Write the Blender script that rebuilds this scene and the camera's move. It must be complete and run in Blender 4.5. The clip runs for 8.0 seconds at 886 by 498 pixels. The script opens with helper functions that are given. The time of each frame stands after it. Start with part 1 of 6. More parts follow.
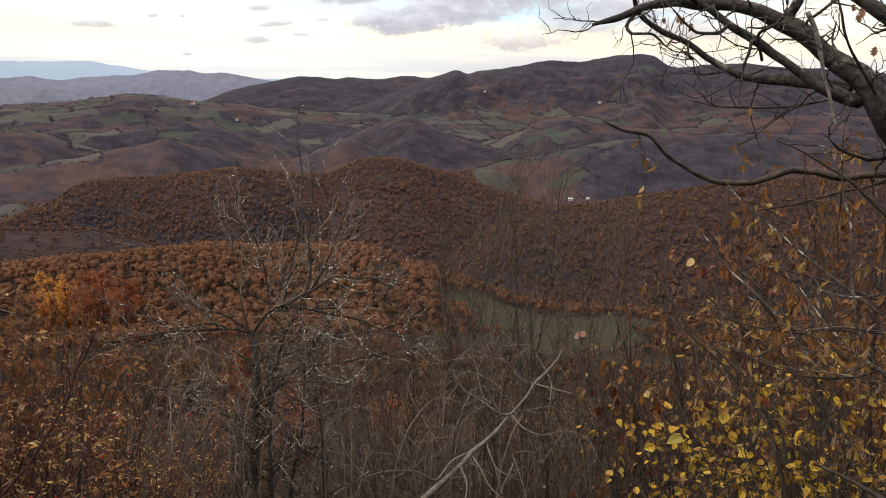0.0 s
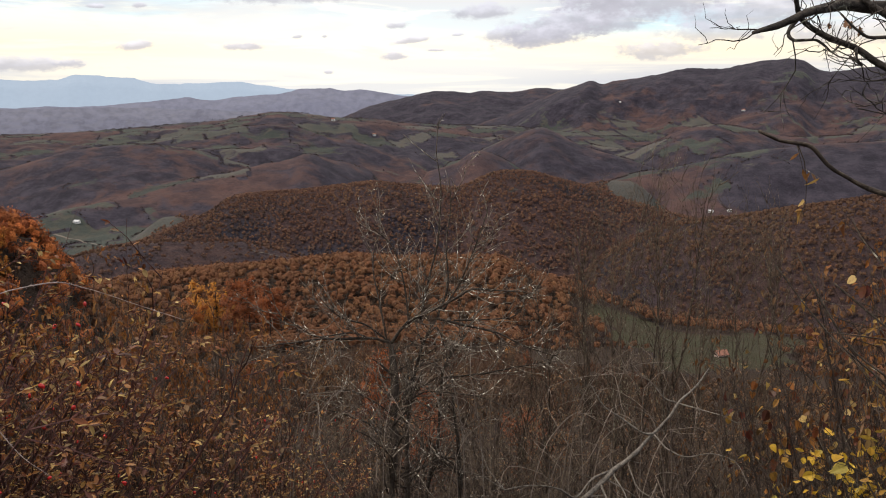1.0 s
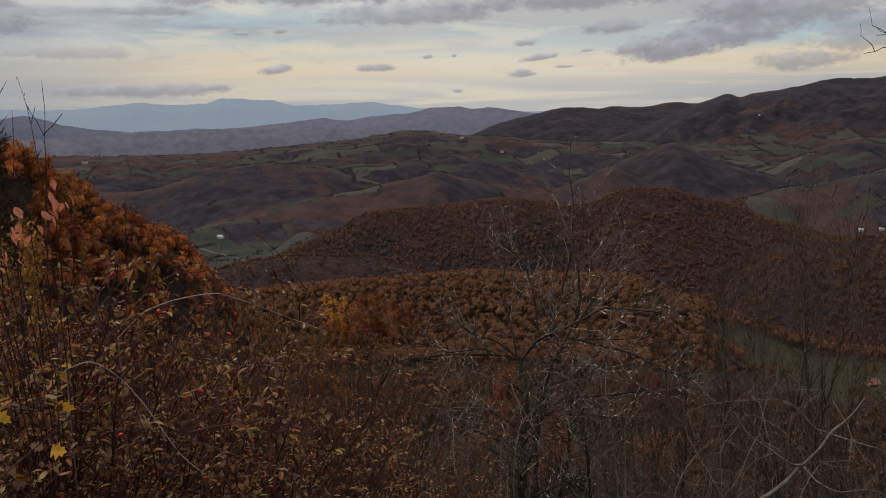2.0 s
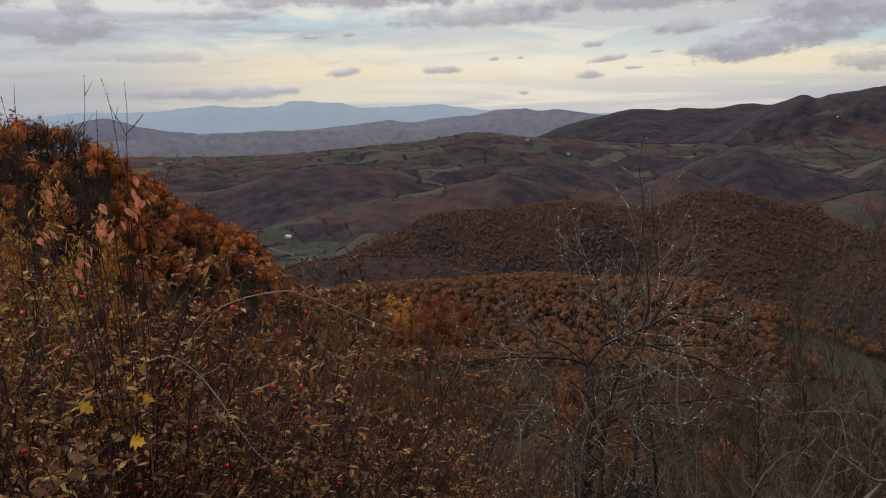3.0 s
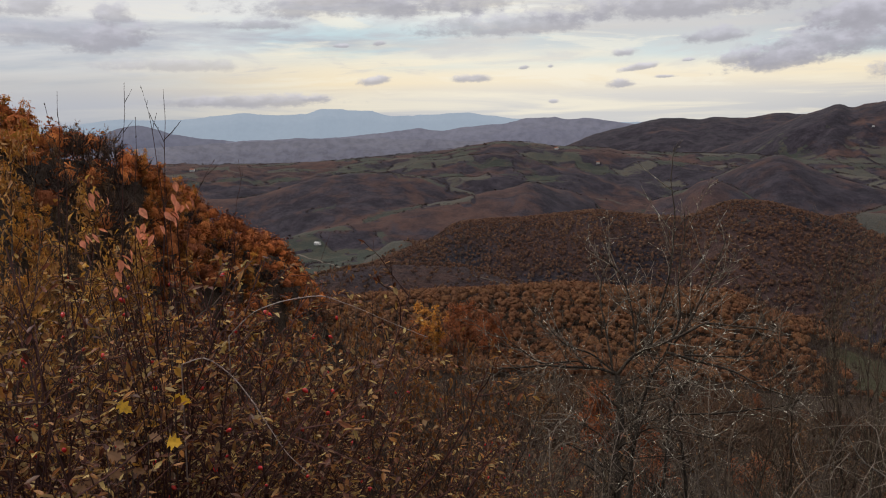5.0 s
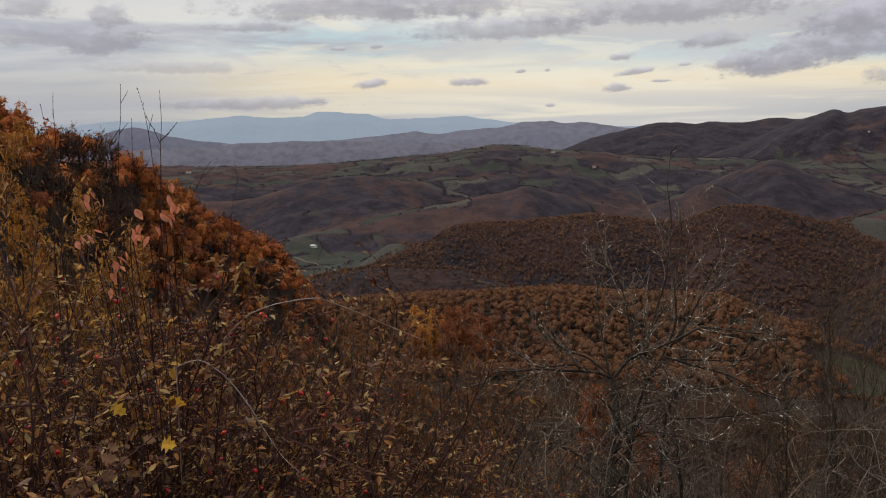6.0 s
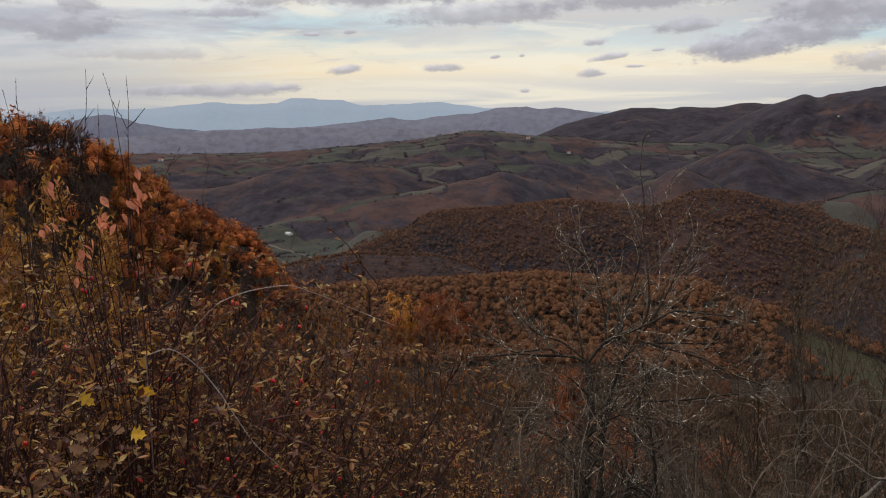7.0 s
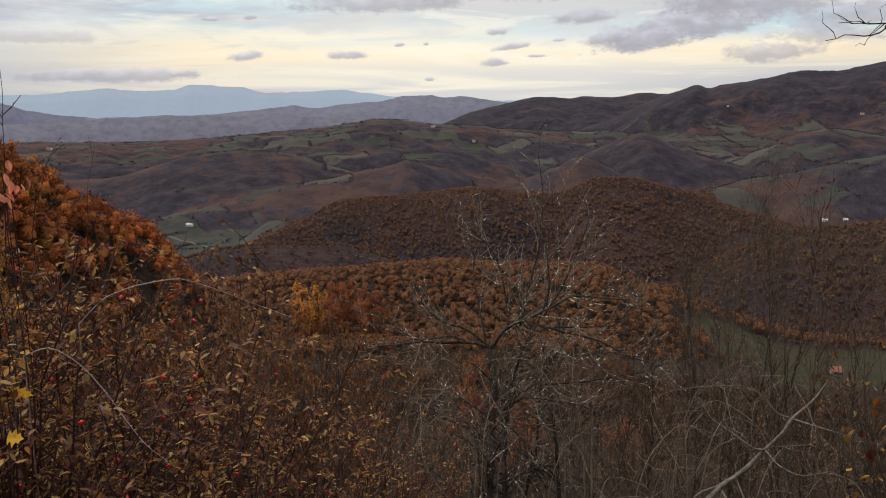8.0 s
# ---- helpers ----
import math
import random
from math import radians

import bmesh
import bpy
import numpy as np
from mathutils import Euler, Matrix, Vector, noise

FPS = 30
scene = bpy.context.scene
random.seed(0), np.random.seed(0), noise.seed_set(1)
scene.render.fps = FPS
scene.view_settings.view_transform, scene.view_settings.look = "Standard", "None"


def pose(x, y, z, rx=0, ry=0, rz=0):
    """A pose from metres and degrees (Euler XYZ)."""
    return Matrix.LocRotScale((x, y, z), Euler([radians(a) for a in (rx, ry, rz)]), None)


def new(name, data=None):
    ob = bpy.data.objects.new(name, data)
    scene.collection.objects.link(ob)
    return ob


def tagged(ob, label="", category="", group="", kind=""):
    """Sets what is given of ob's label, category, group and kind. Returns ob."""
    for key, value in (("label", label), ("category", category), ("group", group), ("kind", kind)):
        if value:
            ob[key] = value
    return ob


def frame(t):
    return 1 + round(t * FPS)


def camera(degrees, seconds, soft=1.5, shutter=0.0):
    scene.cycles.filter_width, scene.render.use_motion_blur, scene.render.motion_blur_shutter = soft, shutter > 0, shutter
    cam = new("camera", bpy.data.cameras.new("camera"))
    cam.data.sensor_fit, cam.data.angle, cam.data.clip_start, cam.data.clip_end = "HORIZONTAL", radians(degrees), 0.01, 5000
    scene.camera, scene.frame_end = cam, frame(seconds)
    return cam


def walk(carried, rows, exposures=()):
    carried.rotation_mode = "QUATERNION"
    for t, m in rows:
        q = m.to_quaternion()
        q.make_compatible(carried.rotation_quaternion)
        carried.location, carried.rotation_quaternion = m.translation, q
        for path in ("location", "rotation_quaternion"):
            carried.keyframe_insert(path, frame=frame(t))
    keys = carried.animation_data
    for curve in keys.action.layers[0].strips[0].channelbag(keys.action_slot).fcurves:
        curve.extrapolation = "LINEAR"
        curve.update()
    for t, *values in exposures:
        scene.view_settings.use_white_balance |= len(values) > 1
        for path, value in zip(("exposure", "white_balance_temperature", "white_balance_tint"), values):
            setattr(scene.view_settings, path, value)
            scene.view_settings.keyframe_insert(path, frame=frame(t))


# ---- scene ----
# ---- camera and walk ----
cam = camera(57.75, 8.0, soft=1.05)
PATH = [
    (0.0, pose(0.000, 0.000, 1.600, 77.50, -1.50, 0.00)),
    (0.5, pose(-0.031, -0.017, 1.610, 77.73, -0.78, 5.01)),
    (1.0, pose(-0.051, -0.016, 1.609, 78.26, 0.04, 9.29)),
    (1.5, pose(-0.078, -0.018, 1.612, 79.04, 0.47, 13.67)),
    (2.0, pose(-0.097, -0.035, 1.610, 79.56, 1.19, 18.25)),
    (3.5, pose(-0.137, -0.024, 1.596, 79.89, 1.31, 23.83)),
    (4.0, pose(-0.140, -0.032, 1.593, 80.14, 1.43, 24.61)),
    (4.5, pose(-0.134, -0.049, 1.600, 80.24, 1.21, 24.94)),
    (6.0, pose(-0.139, -0.043, 1.595, 80.65, 0.90, 24.71)),
    (6.5, pose(-0.135, -0.037, 1.596, 80.12, 1.00, 24.04)),
    (7.0, pose(-0.129, -0.031, 1.591, 79.65, 1.06, 22.94)),
    (7.5, pose(-0.096, -0.039, 1.596, 79.14, 0.84, 19.69)),
    (8.0, pose(-0.082, -0.022, 1.595, 78.74, 0.66, 16.28)),
]
EXPOSURES = [(0.0, 0.62), (1.1, 0.55), (1.5, -0.25), (1.8, -0.42), (2.1, -0.36), (3.3, -0.02), (4.0, 0.04), (4.6, 0.07), (6.0, -0.1), (7.0, 0.0), (8.0, 0.17)]
walk(cam, PATH, EXPOSURES)


# ---- node helpers ----
class Nodes:
    """Short ways to write a node tree."""

    def __init__(self, tree):
        self.tree = tree
        tree.nodes.clear()

    def add(self, kind, **props):
        node = self.tree.nodes.new(kind)
        for socket in [k for k in props if k.startswith("in_")]:
            value = props.pop(socket)
            key = socket[3:]
            slot = node.inputs[int(key)] if key.isdigit() else node.inputs[key.replace("_", " ")]
            self.put(slot, value)
        return node

    def put(self, slot, value):
        if isinstance(value, bpy.types.NodeSocket):
            self.tree.links.new(value, slot)
        else:
            slot.default_value = value

    def math(self, op, a, b=0.0, c=0.0):
        node = self.tree.nodes.new("ShaderNodeMath")
        node.operation = op
        for slot, value in zip(node.inputs, (a, b, c)):
            self.put(slot, value)
        return node.outputs[0]

    def mix(self, fac, a, b, blend="MIX"):
        node = self.tree.nodes.new("ShaderNodeMix")
        node.data_type, node.blend_type = "RGBA", blend
        self.put(node.inputs[0], fac)
        for slot, value in ((node.inputs[6], a), (node.inputs[7], b)):
            self.put(slot, (*value, 1) if isinstance(value, tuple) and len(value) == 3 else value)
        return node.outputs[2]

    def noise(self, vector, scale, detail=4.0, rough=0.55, distort=0.0):
        node = self.tree.nodes.new("ShaderNodeTexNoise")
        if vector is not None:
            self.put(node.inputs["Vector"], vector)
        for key, value in (("Scale", scale), ("Detail", detail), ("Roughness", rough), ("Distortion", distort)):
            self.put(node.inputs[key], value)
        return node.outputs["Fac"]

    def ramp(self, fac, stops, interp="LINEAR"):
        node = self.tree.nodes.new("ShaderNodeValToRGB")
        self.put(node.inputs[0], fac)
        ramp = node.color_ramp
        ramp.interpolation = interp
        while len(ramp.elements) < len(stops):
            ramp.elements.new(0.5)
        for element, (place, colour) in zip(ramp.elements, stops):
            element.position = place
            element.color = (*colour, 1) if isinstance(colour, tuple) else (colour, colour, colour, 1)
        return node.outputs[0]

    def span(self, value, low, high, smooth=True):
        node = self.tree.nodes.new("ShaderNodeMapRange")
        node.interpolation_type = "SMOOTHSTEP" if smooth else "LINEAR"
        self.put(node.inputs[0], value)
        node.inputs[1].default_value, node.inputs[2].default_value = low, high
        return node.outputs[0]


# ---- world: evening sky behind broken cloud ----
SUN_AZ, SUN_EL = -100.0, 58.0      # degrees to the right of north (y), and up
world = bpy.data.worlds.new("evening_sky")
scene.world = world
world.use_nodes = True
W = Nodes(world.node_tree)
way = W.add("ShaderNodeTexCoord").outputs["Generated"]
split = W.add("ShaderNodeSeparateXYZ", in_0=way).outputs
azim = W.math("MULTIPLY", W.math("ARCTAN2", split[0], split[1]), 57.2958)
elev = W.math("MULTIPLY", W.math("ARCSINE", split[2]), 57.2958)
sky = W.tree.nodes.new("ShaderNodeTexSky")
sky.sky_type, sky.sun_disc = "NISHITA", False
sky.sun_elevation, sky.sun_rotation = radians(SUN_EL), radians(SUN_AZ)
sky.air_density, sky.dust_density, sky.ozone_density = 1.0, 1.5, 1.0
clear = W.mix(1.0, sky.outputs[0], (0.075, 0.075, 0.075), "MULTIPLY")

# streaks of high cloud, drawn out along the horizon
streak = W.add("ShaderNodeCombineXYZ", in_0=W.math("MULTIPLY", azim, 0.055), in_1=W.math("MULTIPLY", elev, 0.75), in_2=0.0).outputs[0]
broad = W.add("ShaderNodeCombineXYZ", in_0=W.math("MULTIPLY", azim, 0.035), in_1=W.math("MULTIPLY", elev, 0.28), in_2=3.0).outputs[0]
plane = W.add("ShaderNodeCombineXYZ", in_0=azim, in_1=W.math("MULTIPLY", elev, 1.7), in_2=0.0).outputs[0]
thin = W.noise(streak, 1.0, 5.0, 0.55, 0.5)
gaps = W.noise(streak, 0.55, 4.0, 0.5, 0.3)
high = W.noise(broad, 1.0, 6.0, 0.6, 0.7)
pale = W.ramp(W.math("DIVIDE", elev, 90.0), [
    (0.0, (0.50, 0.51, 0.55)), (0.012, (0.62, 0.60, 0.59)), (0.024, (0.95, 0.80, 0.56)), (0.036, (0.92, 0.82, 0.63)),
    (0.050, (0.68, 0.75, 0.75)), (0.07, (0.84, 0.85, 0.82)), (0.09, (0.78, 0.78, 0.78)), (0.16, (0.80, 0.80, 0.82)), (0.4, (1.15, 1.14, 1.15)), (1.0, (1.3, 1.3, 1.32))])
veil = W.mix(W.math("MULTIPLY", W.span(thin, 0.46, 0.66), 0.8), pale, (0.96, 0.87, 0.67))
blue = W.math("MULTIPLY", W.span(elev, 2.6, 3.8), W.math("SUBTRACT", 1.0, W.span(elev, 5.2, 7.0)))
veil = W.mix(W.math("MULTIPLY", blue, W.math("MULTIPLY", W.span(gaps, 0.42, 0.52), 0.9)), veil, (0.50, 0.68, 0.76))
veil = W.mix(W.math("MULTIPLY", W.span(high, 0.42, 0.55), W.math("MULTIPLY", W.span(elev, 3.2, 5.6), 0.85)), veil, (0.45, 0.45, 0.51))
torn = W.noise(W.add("ShaderNodeCombineXYZ", in_0=W.math("MULTIPLY", azim, 0.11), in_1=W.math("MULTIPLY", elev, 0.62), in_2=7.0).outputs[0], 1.0, 8.0, 0.62, 0.4)
veil = W.mix(W.math("MULTIPLY", W.span(torn, 0.50, 0.60), W.math("MULTIPLY", W.span(elev, 1.2, 3.6), 0.42)), veil, (0.50, 0.50, 0.56))
veil = W.mix(W.math("MULTIPLY", W.math("SUBTRACT", 1.0, W.span(torn, 0.36, 0.46)), W.math("MULTIPLY", W.span(elev, 0.6, 2.0), 0.5)), veil, (0.98, 0.91, 0.74))
bright = W.math("MULTIPLY", W.math("SUBTRACT", 1.0, W.span(W.math("ABSOLUTE", W.math("ADD", azim, 14.0)), 6.0, 22.0)), 0.34)
veil = W.mix(bright, veil, (0.96, 0.92, 0.82))
grey = W.math("MULTIPLY", W.math("SUBTRACT", 1.0, W.span(azim, -50.0, -30.0)), 0.85)
veil = W.mix(grey, veil, W.mix(W.span(high, 0.42, 0.62), W.mix(W.span(elev, 1.5, 5.0), (0.47, 0.49, 0.55), (0.78, 0.76, 0.74)), W.mix(W.span(elev, 1.5, 5.0), (0.38, 0.42, 0.50), (0.50, 0.52, 0.58))))
# the sky behind is dimmer and bluer than the bright west
back = W.span(W.math("ADD", W.math("MULTIPLY", split[1], -0.9), W.math("MULTIPLY", split[2], -0.35)), -0.35, 0.5)
veil = W.mix(W.math("MULTIPLY", back, 0.85), veil, (0.46, 0.50, 0.58))
puff = W.noise(plane, 0.8, 4.0, 0.5)
rag_a = W.noise(plane, 0.9, 5.0, 0.62)
rag_b = W.noise(plane, 0.33, 3.0, 0.5)
rag_c = W.noise(plane, 2.6, 4.0, 0.6)


def cloud(base, az, el, wide, tall, dark, slope=0.0, tone=(0.37, 0.365, 0.41)):
    """One grey cloud with a ragged top and a flatter foot, over the colour base."""
    u = W.math("SUBTRACT", azim, az)
    v = W.math("SUBTRACT", W.math("SUBTRACT", elev, el), W.math("MULTIPLY", u, slope))
    u, v = W.math("DIVIDE", u, wide), W.math("DIVIDE", v, tall)
    v = W.math("ADD", v, W.math("MULTIPLY", W.math("MINIMUM", v, 0.0), 0.7))
    d = W.math("SQRT", W.math("ADD", W.math("MULTIPLY", u, u), W.math("MULTIPLY", v, v)))
    d = W.math("ADD", d, W.math("MULTIPLY", W.math("SUBTRACT", rag_a, 0.5), 1.6))
    d = W.math("ADD", d, W.math("MULTIPLY", W.math("SUBTRACT", rag_b, 0.5), 1.2))
    d = W.math("ADD", d, W.math("MULTIPLY", W.math("SUBTRACT", rag_c, 0.5), 0.45))
    mask = W.math("MULTIPLY", W.math("SUBTRACT", 1.0, W.span(d, 0.45, 1.15)), dark)
    lit = W.math("MULTIPLY", W.span(W.math("ADD", v, W.math("MULTIPLY", W.math("SUBTRACT", puff, 0.5), 1.8)), -0.3, 1.1), 0.8)
    return W.mix(mask, base, W.mix(lit, tone, tuple(min(1.0, c * 1.8) for c in tone)))


CLOUDS = [
    (-20.3, 5.75, 7.0, 0.60, 0.7, 0.02), (-9.0, 6.6, 9.0, 0.75, 0.8, 0.02), (-38.7, 1.0, 6.5, 0.34, 0.7, 0.0),
    (-37.6, 6.05, 3.0, 0.30, 0.7, 0.0), (-49.5, 5.3, 5.5, 0.65, 0.6, 0.03), (-46.9, 5.0, 2.4, 0.75, 0.8, 0.12),
    (-46.4, 6.5, 1.3, 0.6, 0.7, 0.0), (-51.5, 6.9, 2.4, 0.6, 0.7, 0.0),
    (-1.0, 3.75, 4.8, 0.85, 0.9, 0.17), (-2.2, 2.9, 4.0, 0.52, 0.85, 0.10), (-5.4, 3.1, 2.2, 0.36, 0.8, 0.12),
    (2.0, 5.4, 3.6, 0.85, 0.95, 0.06), (2.4, 3.9, 3.2, 0.62, 0.8, 0.12), (5.5, 2.0, 3.0, 0.5, 0.7, 0.05),
    (-6.6, 4.6, 2.4, 0.42, 0.8, 0.05), (11.0, 4.2, 5.0, 0.8, 0.75, 0.08), (17.0, 3.0, 4.5, 0.7, 0.6, 0.0), (21.0, 5.6, 6.0, 0.9, 0.7, 0.0), (5.0, 5.3, 5.5, 0.95, 0.75, 0.05), (8.5, 3.1, 4.0, 0.5, 0.6, 0.03),
    (-31.0, 7.3, 9.0, 0.8, 0.7, 0.0), (-43.0, 3.4, 5.0, 0.35, 0.45, 0.0), (-24.0, 7.4, 6.0, 0.7, 0.6, 0.02)]
SMALL_CLOUDS = [
    (-29.7, 2.28, 1.3, 0.34, 0.10), (-29.2, 4.85, 0.55, 0.18, 0.0), (-31.8, 4.70, 0.55, 0.14, 0.0), (-22.7, 2.30, 1.7, 0.30, 0.0),
    (-19.3, 3.0, 0.45, 0.15, 0.1), (-17.4, 3.05, 0.3, 0.14, 0.1), (-12.8, 1.7, 1.0, 0.33, 0.05), (-11.4, 2.8, 1.3, 0.22, 0.14),
    (-12.5, 3.78, 1.0, 0.28, 0.05), (-17.2, 0.65, 0.4, 0.15, 0.0), (-9.8, 2.15, 0.9, 0.12, 0.0), (-33.7, 1.15, 1.0, 0.3, 0.0), (-8.2, 3.2, 0.5, 0.14, 0.1)]
colour = W.mix(0.92, clear, veil)
for az, el, wide, tall, dark, slope in CLOUDS:
    colour = cloud(colour, az, el, wide, tall * 1.8, dark, slope)
for az, el, wide, tall, slope in SMALL_CLOUDS:
    colour = cloud(colour, az, el, wide, tall * 1.35, 0.85, slope, (0.42, 0.41, 0.45))
out = W.add("ShaderNodeBackground", in_Color=colour, in_Strength=1.0)
W.add("ShaderNodeOutputWorld", in_0=out.outputs[0])

sun = new("sun", bpy.data.lights.new("sun", "SUN"))
sun.data.energy, sun.data.angle, sun.data.color = 2.1, radians(28), (1.0, 0.90, 0.76)
sun.matrix_world = pose(0, 0, 60) @ pose(0, 0, 0, 0, 0, -SUN_AZ) @ pose(0, 0, 0, -(90 - SUN_EL), 0, 0)


# ---- materials ----
def material(name, rough=0.85):
    mat = bpy.data.materials.new(name)
    mat.use_nodes = True
    n = Nodes(mat.node_tree)
    shader = n.add("ShaderNodeBsdfPrincipled", in_Roughness=rough)
    n.add("ShaderNodeOutputMaterial", in_0=shader.outputs[0])
    return mat, n, shader


def relief(n, shader, height, strength, distance):
    bump = n.add("ShaderNodeBump", in_Strength=strength, in_Distance=distance, in_Height=height)
    n.put(shader.inputs["Normal"], bump.outputs[0])


def bark(name, dark, light, lichen=None, amount=0.0, scale=30.0):
    """Rough bark, streaked along and blotched, with lichen where it is asked for."""
    mat, n, s = material(name, 0.9)
    place = n.add("ShaderNodeTexCoord").outputs["Object"]
    fine = n.noise(place, scale, 6.0, 0.65)
    wide = n.noise(place, scale * 0.12, 3.0, 0.5)
    c = n.mix(n.span(fine, 0.3, 0.7), dark, light)
    c = n.mix(n.math("MULTIPLY", n.span(wide, 0.35, 0.75), 0.5), c, tuple(0.55 * v for v in dark))
    if lichen:
        spots = n.noise(place, scale * 0.5, 4.0, 0.6)
        c = n.mix(n.span(spots, 0.62 - amount, 0.68 - amount), c, lichen)
    n.put(s.inputs["Base Color"], c)
    s.inputs["Specular IOR Level"].default_value = 0.3
    relief(n, s, fine, 1.0, 0.012)
    return mat


def leaf(name, colours, rough=0.6, glow=0.35, by_plant=0.27):
    """Autumn leaves: each one takes its own colour, thin enough to let light through."""
    mat, n, s = material(name, rough)
    own = n.add("ShaderNodeNewGeometry").outputs["Random Per Island"]
    tree = n.add("ShaderNodeObjectInfo").outputs["Random"]
    pick = n.math("ADD", n.math("MULTIPLY", own, 1.0 - by_plant), n.math("MULTIPLY", tree, by_plant))
    stops = [(i / max(1, len(colours) - 1), c) for i, c in enumerate(colours)]
    c = n.ramp(pick, stops)
    place = n.add("ShaderNodeTexCoord").outputs["Object"]
    c = n.mix(n.span(n.noise(place, 60.0, 3.0), 0.45, 0.75), c, n.mix(0.5, c, (0.10, 0.05, 0.02)))
    n.put(s.inputs["Base Color"], c)
    s.inputs["Specular IOR Level"].default_value = 0.28
    thin = n.add("ShaderNodeBsdfTranslucent", in_Color=c)
    both = n.add("ShaderNodeMixShader", in_0=glow, in_1=s.outputs[0], in_2=thin.outputs[0])
    final = [x for x in n.tree.nodes if x.bl_idname == "ShaderNodeOutputMaterial"][0]
    n.put(final.inputs[0], both.outputs[0])
    return mat


BARK_DEAD = bark("bark_dead", (0.075, 0.063, 0.052), (0.22, 0.19, 0.16), None, 0.0, 40.0)
BARK_DARK = bark("bark_dark", (0.022, 0.016, 0.012), (0.085, 0.064, 0.048), (0.26, 0.24, 0.18), -0.03)
BARK_OAK = bark("bark_oak", (0.018, 0.015, 0.013), (0.10, 0.082, 0.068), (0.16, 0.16, 0.125), 0.03, 38.0)
BARK_GREY = bark("bark_grey", (0.050, 0.035, 0.024), (0.151, 0.109, 0.076), (0.230, 0.209, 0.151), 0.03)
# lichen, and the sky's highlights on twigs painted into the same pale colour
BARK_LICHEN_GLINT = bark("bark_lichen_glint", (0.085, 0.068, 0.052), (0.30, 0.25, 0.20), (0.72, 0.68, 0.58), 0.05, 45.0)
BARK_SPOTTED = bark("bark_spotted", (0.06, 0.047, 0.037), (0.19, 0.155, 0.12), (0.52, 0.48, 0.39), 0.05, 45.0)
# lightened so that highlights on the twigs lie in the bark colour
BARK_THORN = bark("bark_thorn", (0.069, 0.053, 0.043), (0.263, 0.210, 0.165), (0.625, 0.575, 0.475), 0.0, 45.0)
BARK_PALE = bark("bark_pale", (0.10, 0.088, 0.077), (0.30, 0.268, 0.235), None, 0.0, 40.0)
BARK_BROWN = bark("bark_brown", (0.030, 0.020, 0.015), (0.093, 0.064, 0.051))
BARK_RED = bark("bark_red", (0.032, 0.011, 0.010), (0.096, 0.036, 0.028))
LEAF_YELLOW = leaf("leaf_yellow", [(0.598, 0.380, 0.034), (0.713, 0.483, 0.057), (0.483, 0.276, 0.034), (0.345, 0.276, 0.057), (0.667, 0.414, 0.034), (0.276, 0.138, 0.046), (0.575, 0.345, 0.046)])
LEAF_BROWN = leaf("leaf_brown", [(0.13, 0.056, 0.022), (0.18, 0.078, 0.028), (0.085, 0.04, 0.018), (0.25, 0.15, 0.07), (0.15, 0.058, 0.02)])
LEAF_RUST = leaf("leaf_rust", [(0.42, 0.13, 0.026), (0.52, 0.19, 0.032), (0.30, 0.088, 0.022), (0.46, 0.15, 0.028), (0.52, 0.25, 0.05), (0.24, 0.085, 0.028)], glow=0.4, by_plant=0.7)
LEAF_GOLD = leaf("leaf_gold", [(0.529, 0.218, 0.034), (0.621, 0.287, 0.040), (0.460, 0.172, 0.029), (0.506, 0.253, 0.046)], glow=0.45)
LEAF_RUSSET = leaf("leaf_russet", [(0.24, 0.066, 0.022), (0.30, 0.09, 0.026), (0.18, 0.05, 0.02), (0.27, 0.10, 0.03)], glow=0.45)
CANE_PALE = bark("cane_pale", (0.34, 0.25, 0.22), (0.60, 0.49, 0.44), None, 0.0, 60.0)
# the palest stops are glints on the leaves, painted in as leaf colour
LEAF_OLIVE = leaf("leaf_olive", [(0.079, 0.019, 0.013), (0.378, 0.210, 0.042), (0.105, 0.023, 0.015), (0.047, 0.015, 0.011), (0.630, 0.441, 0.158), (0.089, 0.021, 0.013), (0.126, 0.042, 0.017), (0.053, 0.017, 0.011), (0.420, 0.179, 0.042), (0.147, 0.032, 0.017)], rough=0.42, by_plant=0.0)
LEAF_DRY = leaf("leaf_dry", [(0.20, 0.075, 0.022), (0.27, 0.10, 0.026), (0.14, 0.05, 0.018), (0.30, 0.14, 0.04), (0.11, 0.045, 0.02)])
LEAF_HAZEL = leaf("leaf_hazel", [(0.221, 0.089, 0.026), (0.340, 0.179, 0.047), (0.153, 0.058, 0.019), (0.408, 0.268, 0.075), (0.255, 0.116, 0.033), (0.111, 0.045, 0.019)], glow=0.4)
LEAF_RED = leaf("leaf_red", [(0.715, 0.208, 0.117), (0.806, 0.299, 0.169), (0.598, 0.156, 0.091)])
LEAF_MAPLE = leaf("leaf_maple", [(0.72, 0.42, 0.03), (0.66, 0.36, 0.03), (0.75, 0.46, 0.04)])
LEAF_OAK = leaf("leaf_oak", [(0.22, 0.12, 0.065), (0.28, 0.15, 0.08), (0.15, 0.07, 0.04)])
LEAF_TAN = leaf("leaf_tan", [(0.24, 0.14, 0.08), (0.32, 0.20, 0.12), (0.18, 0.09, 0.05)])

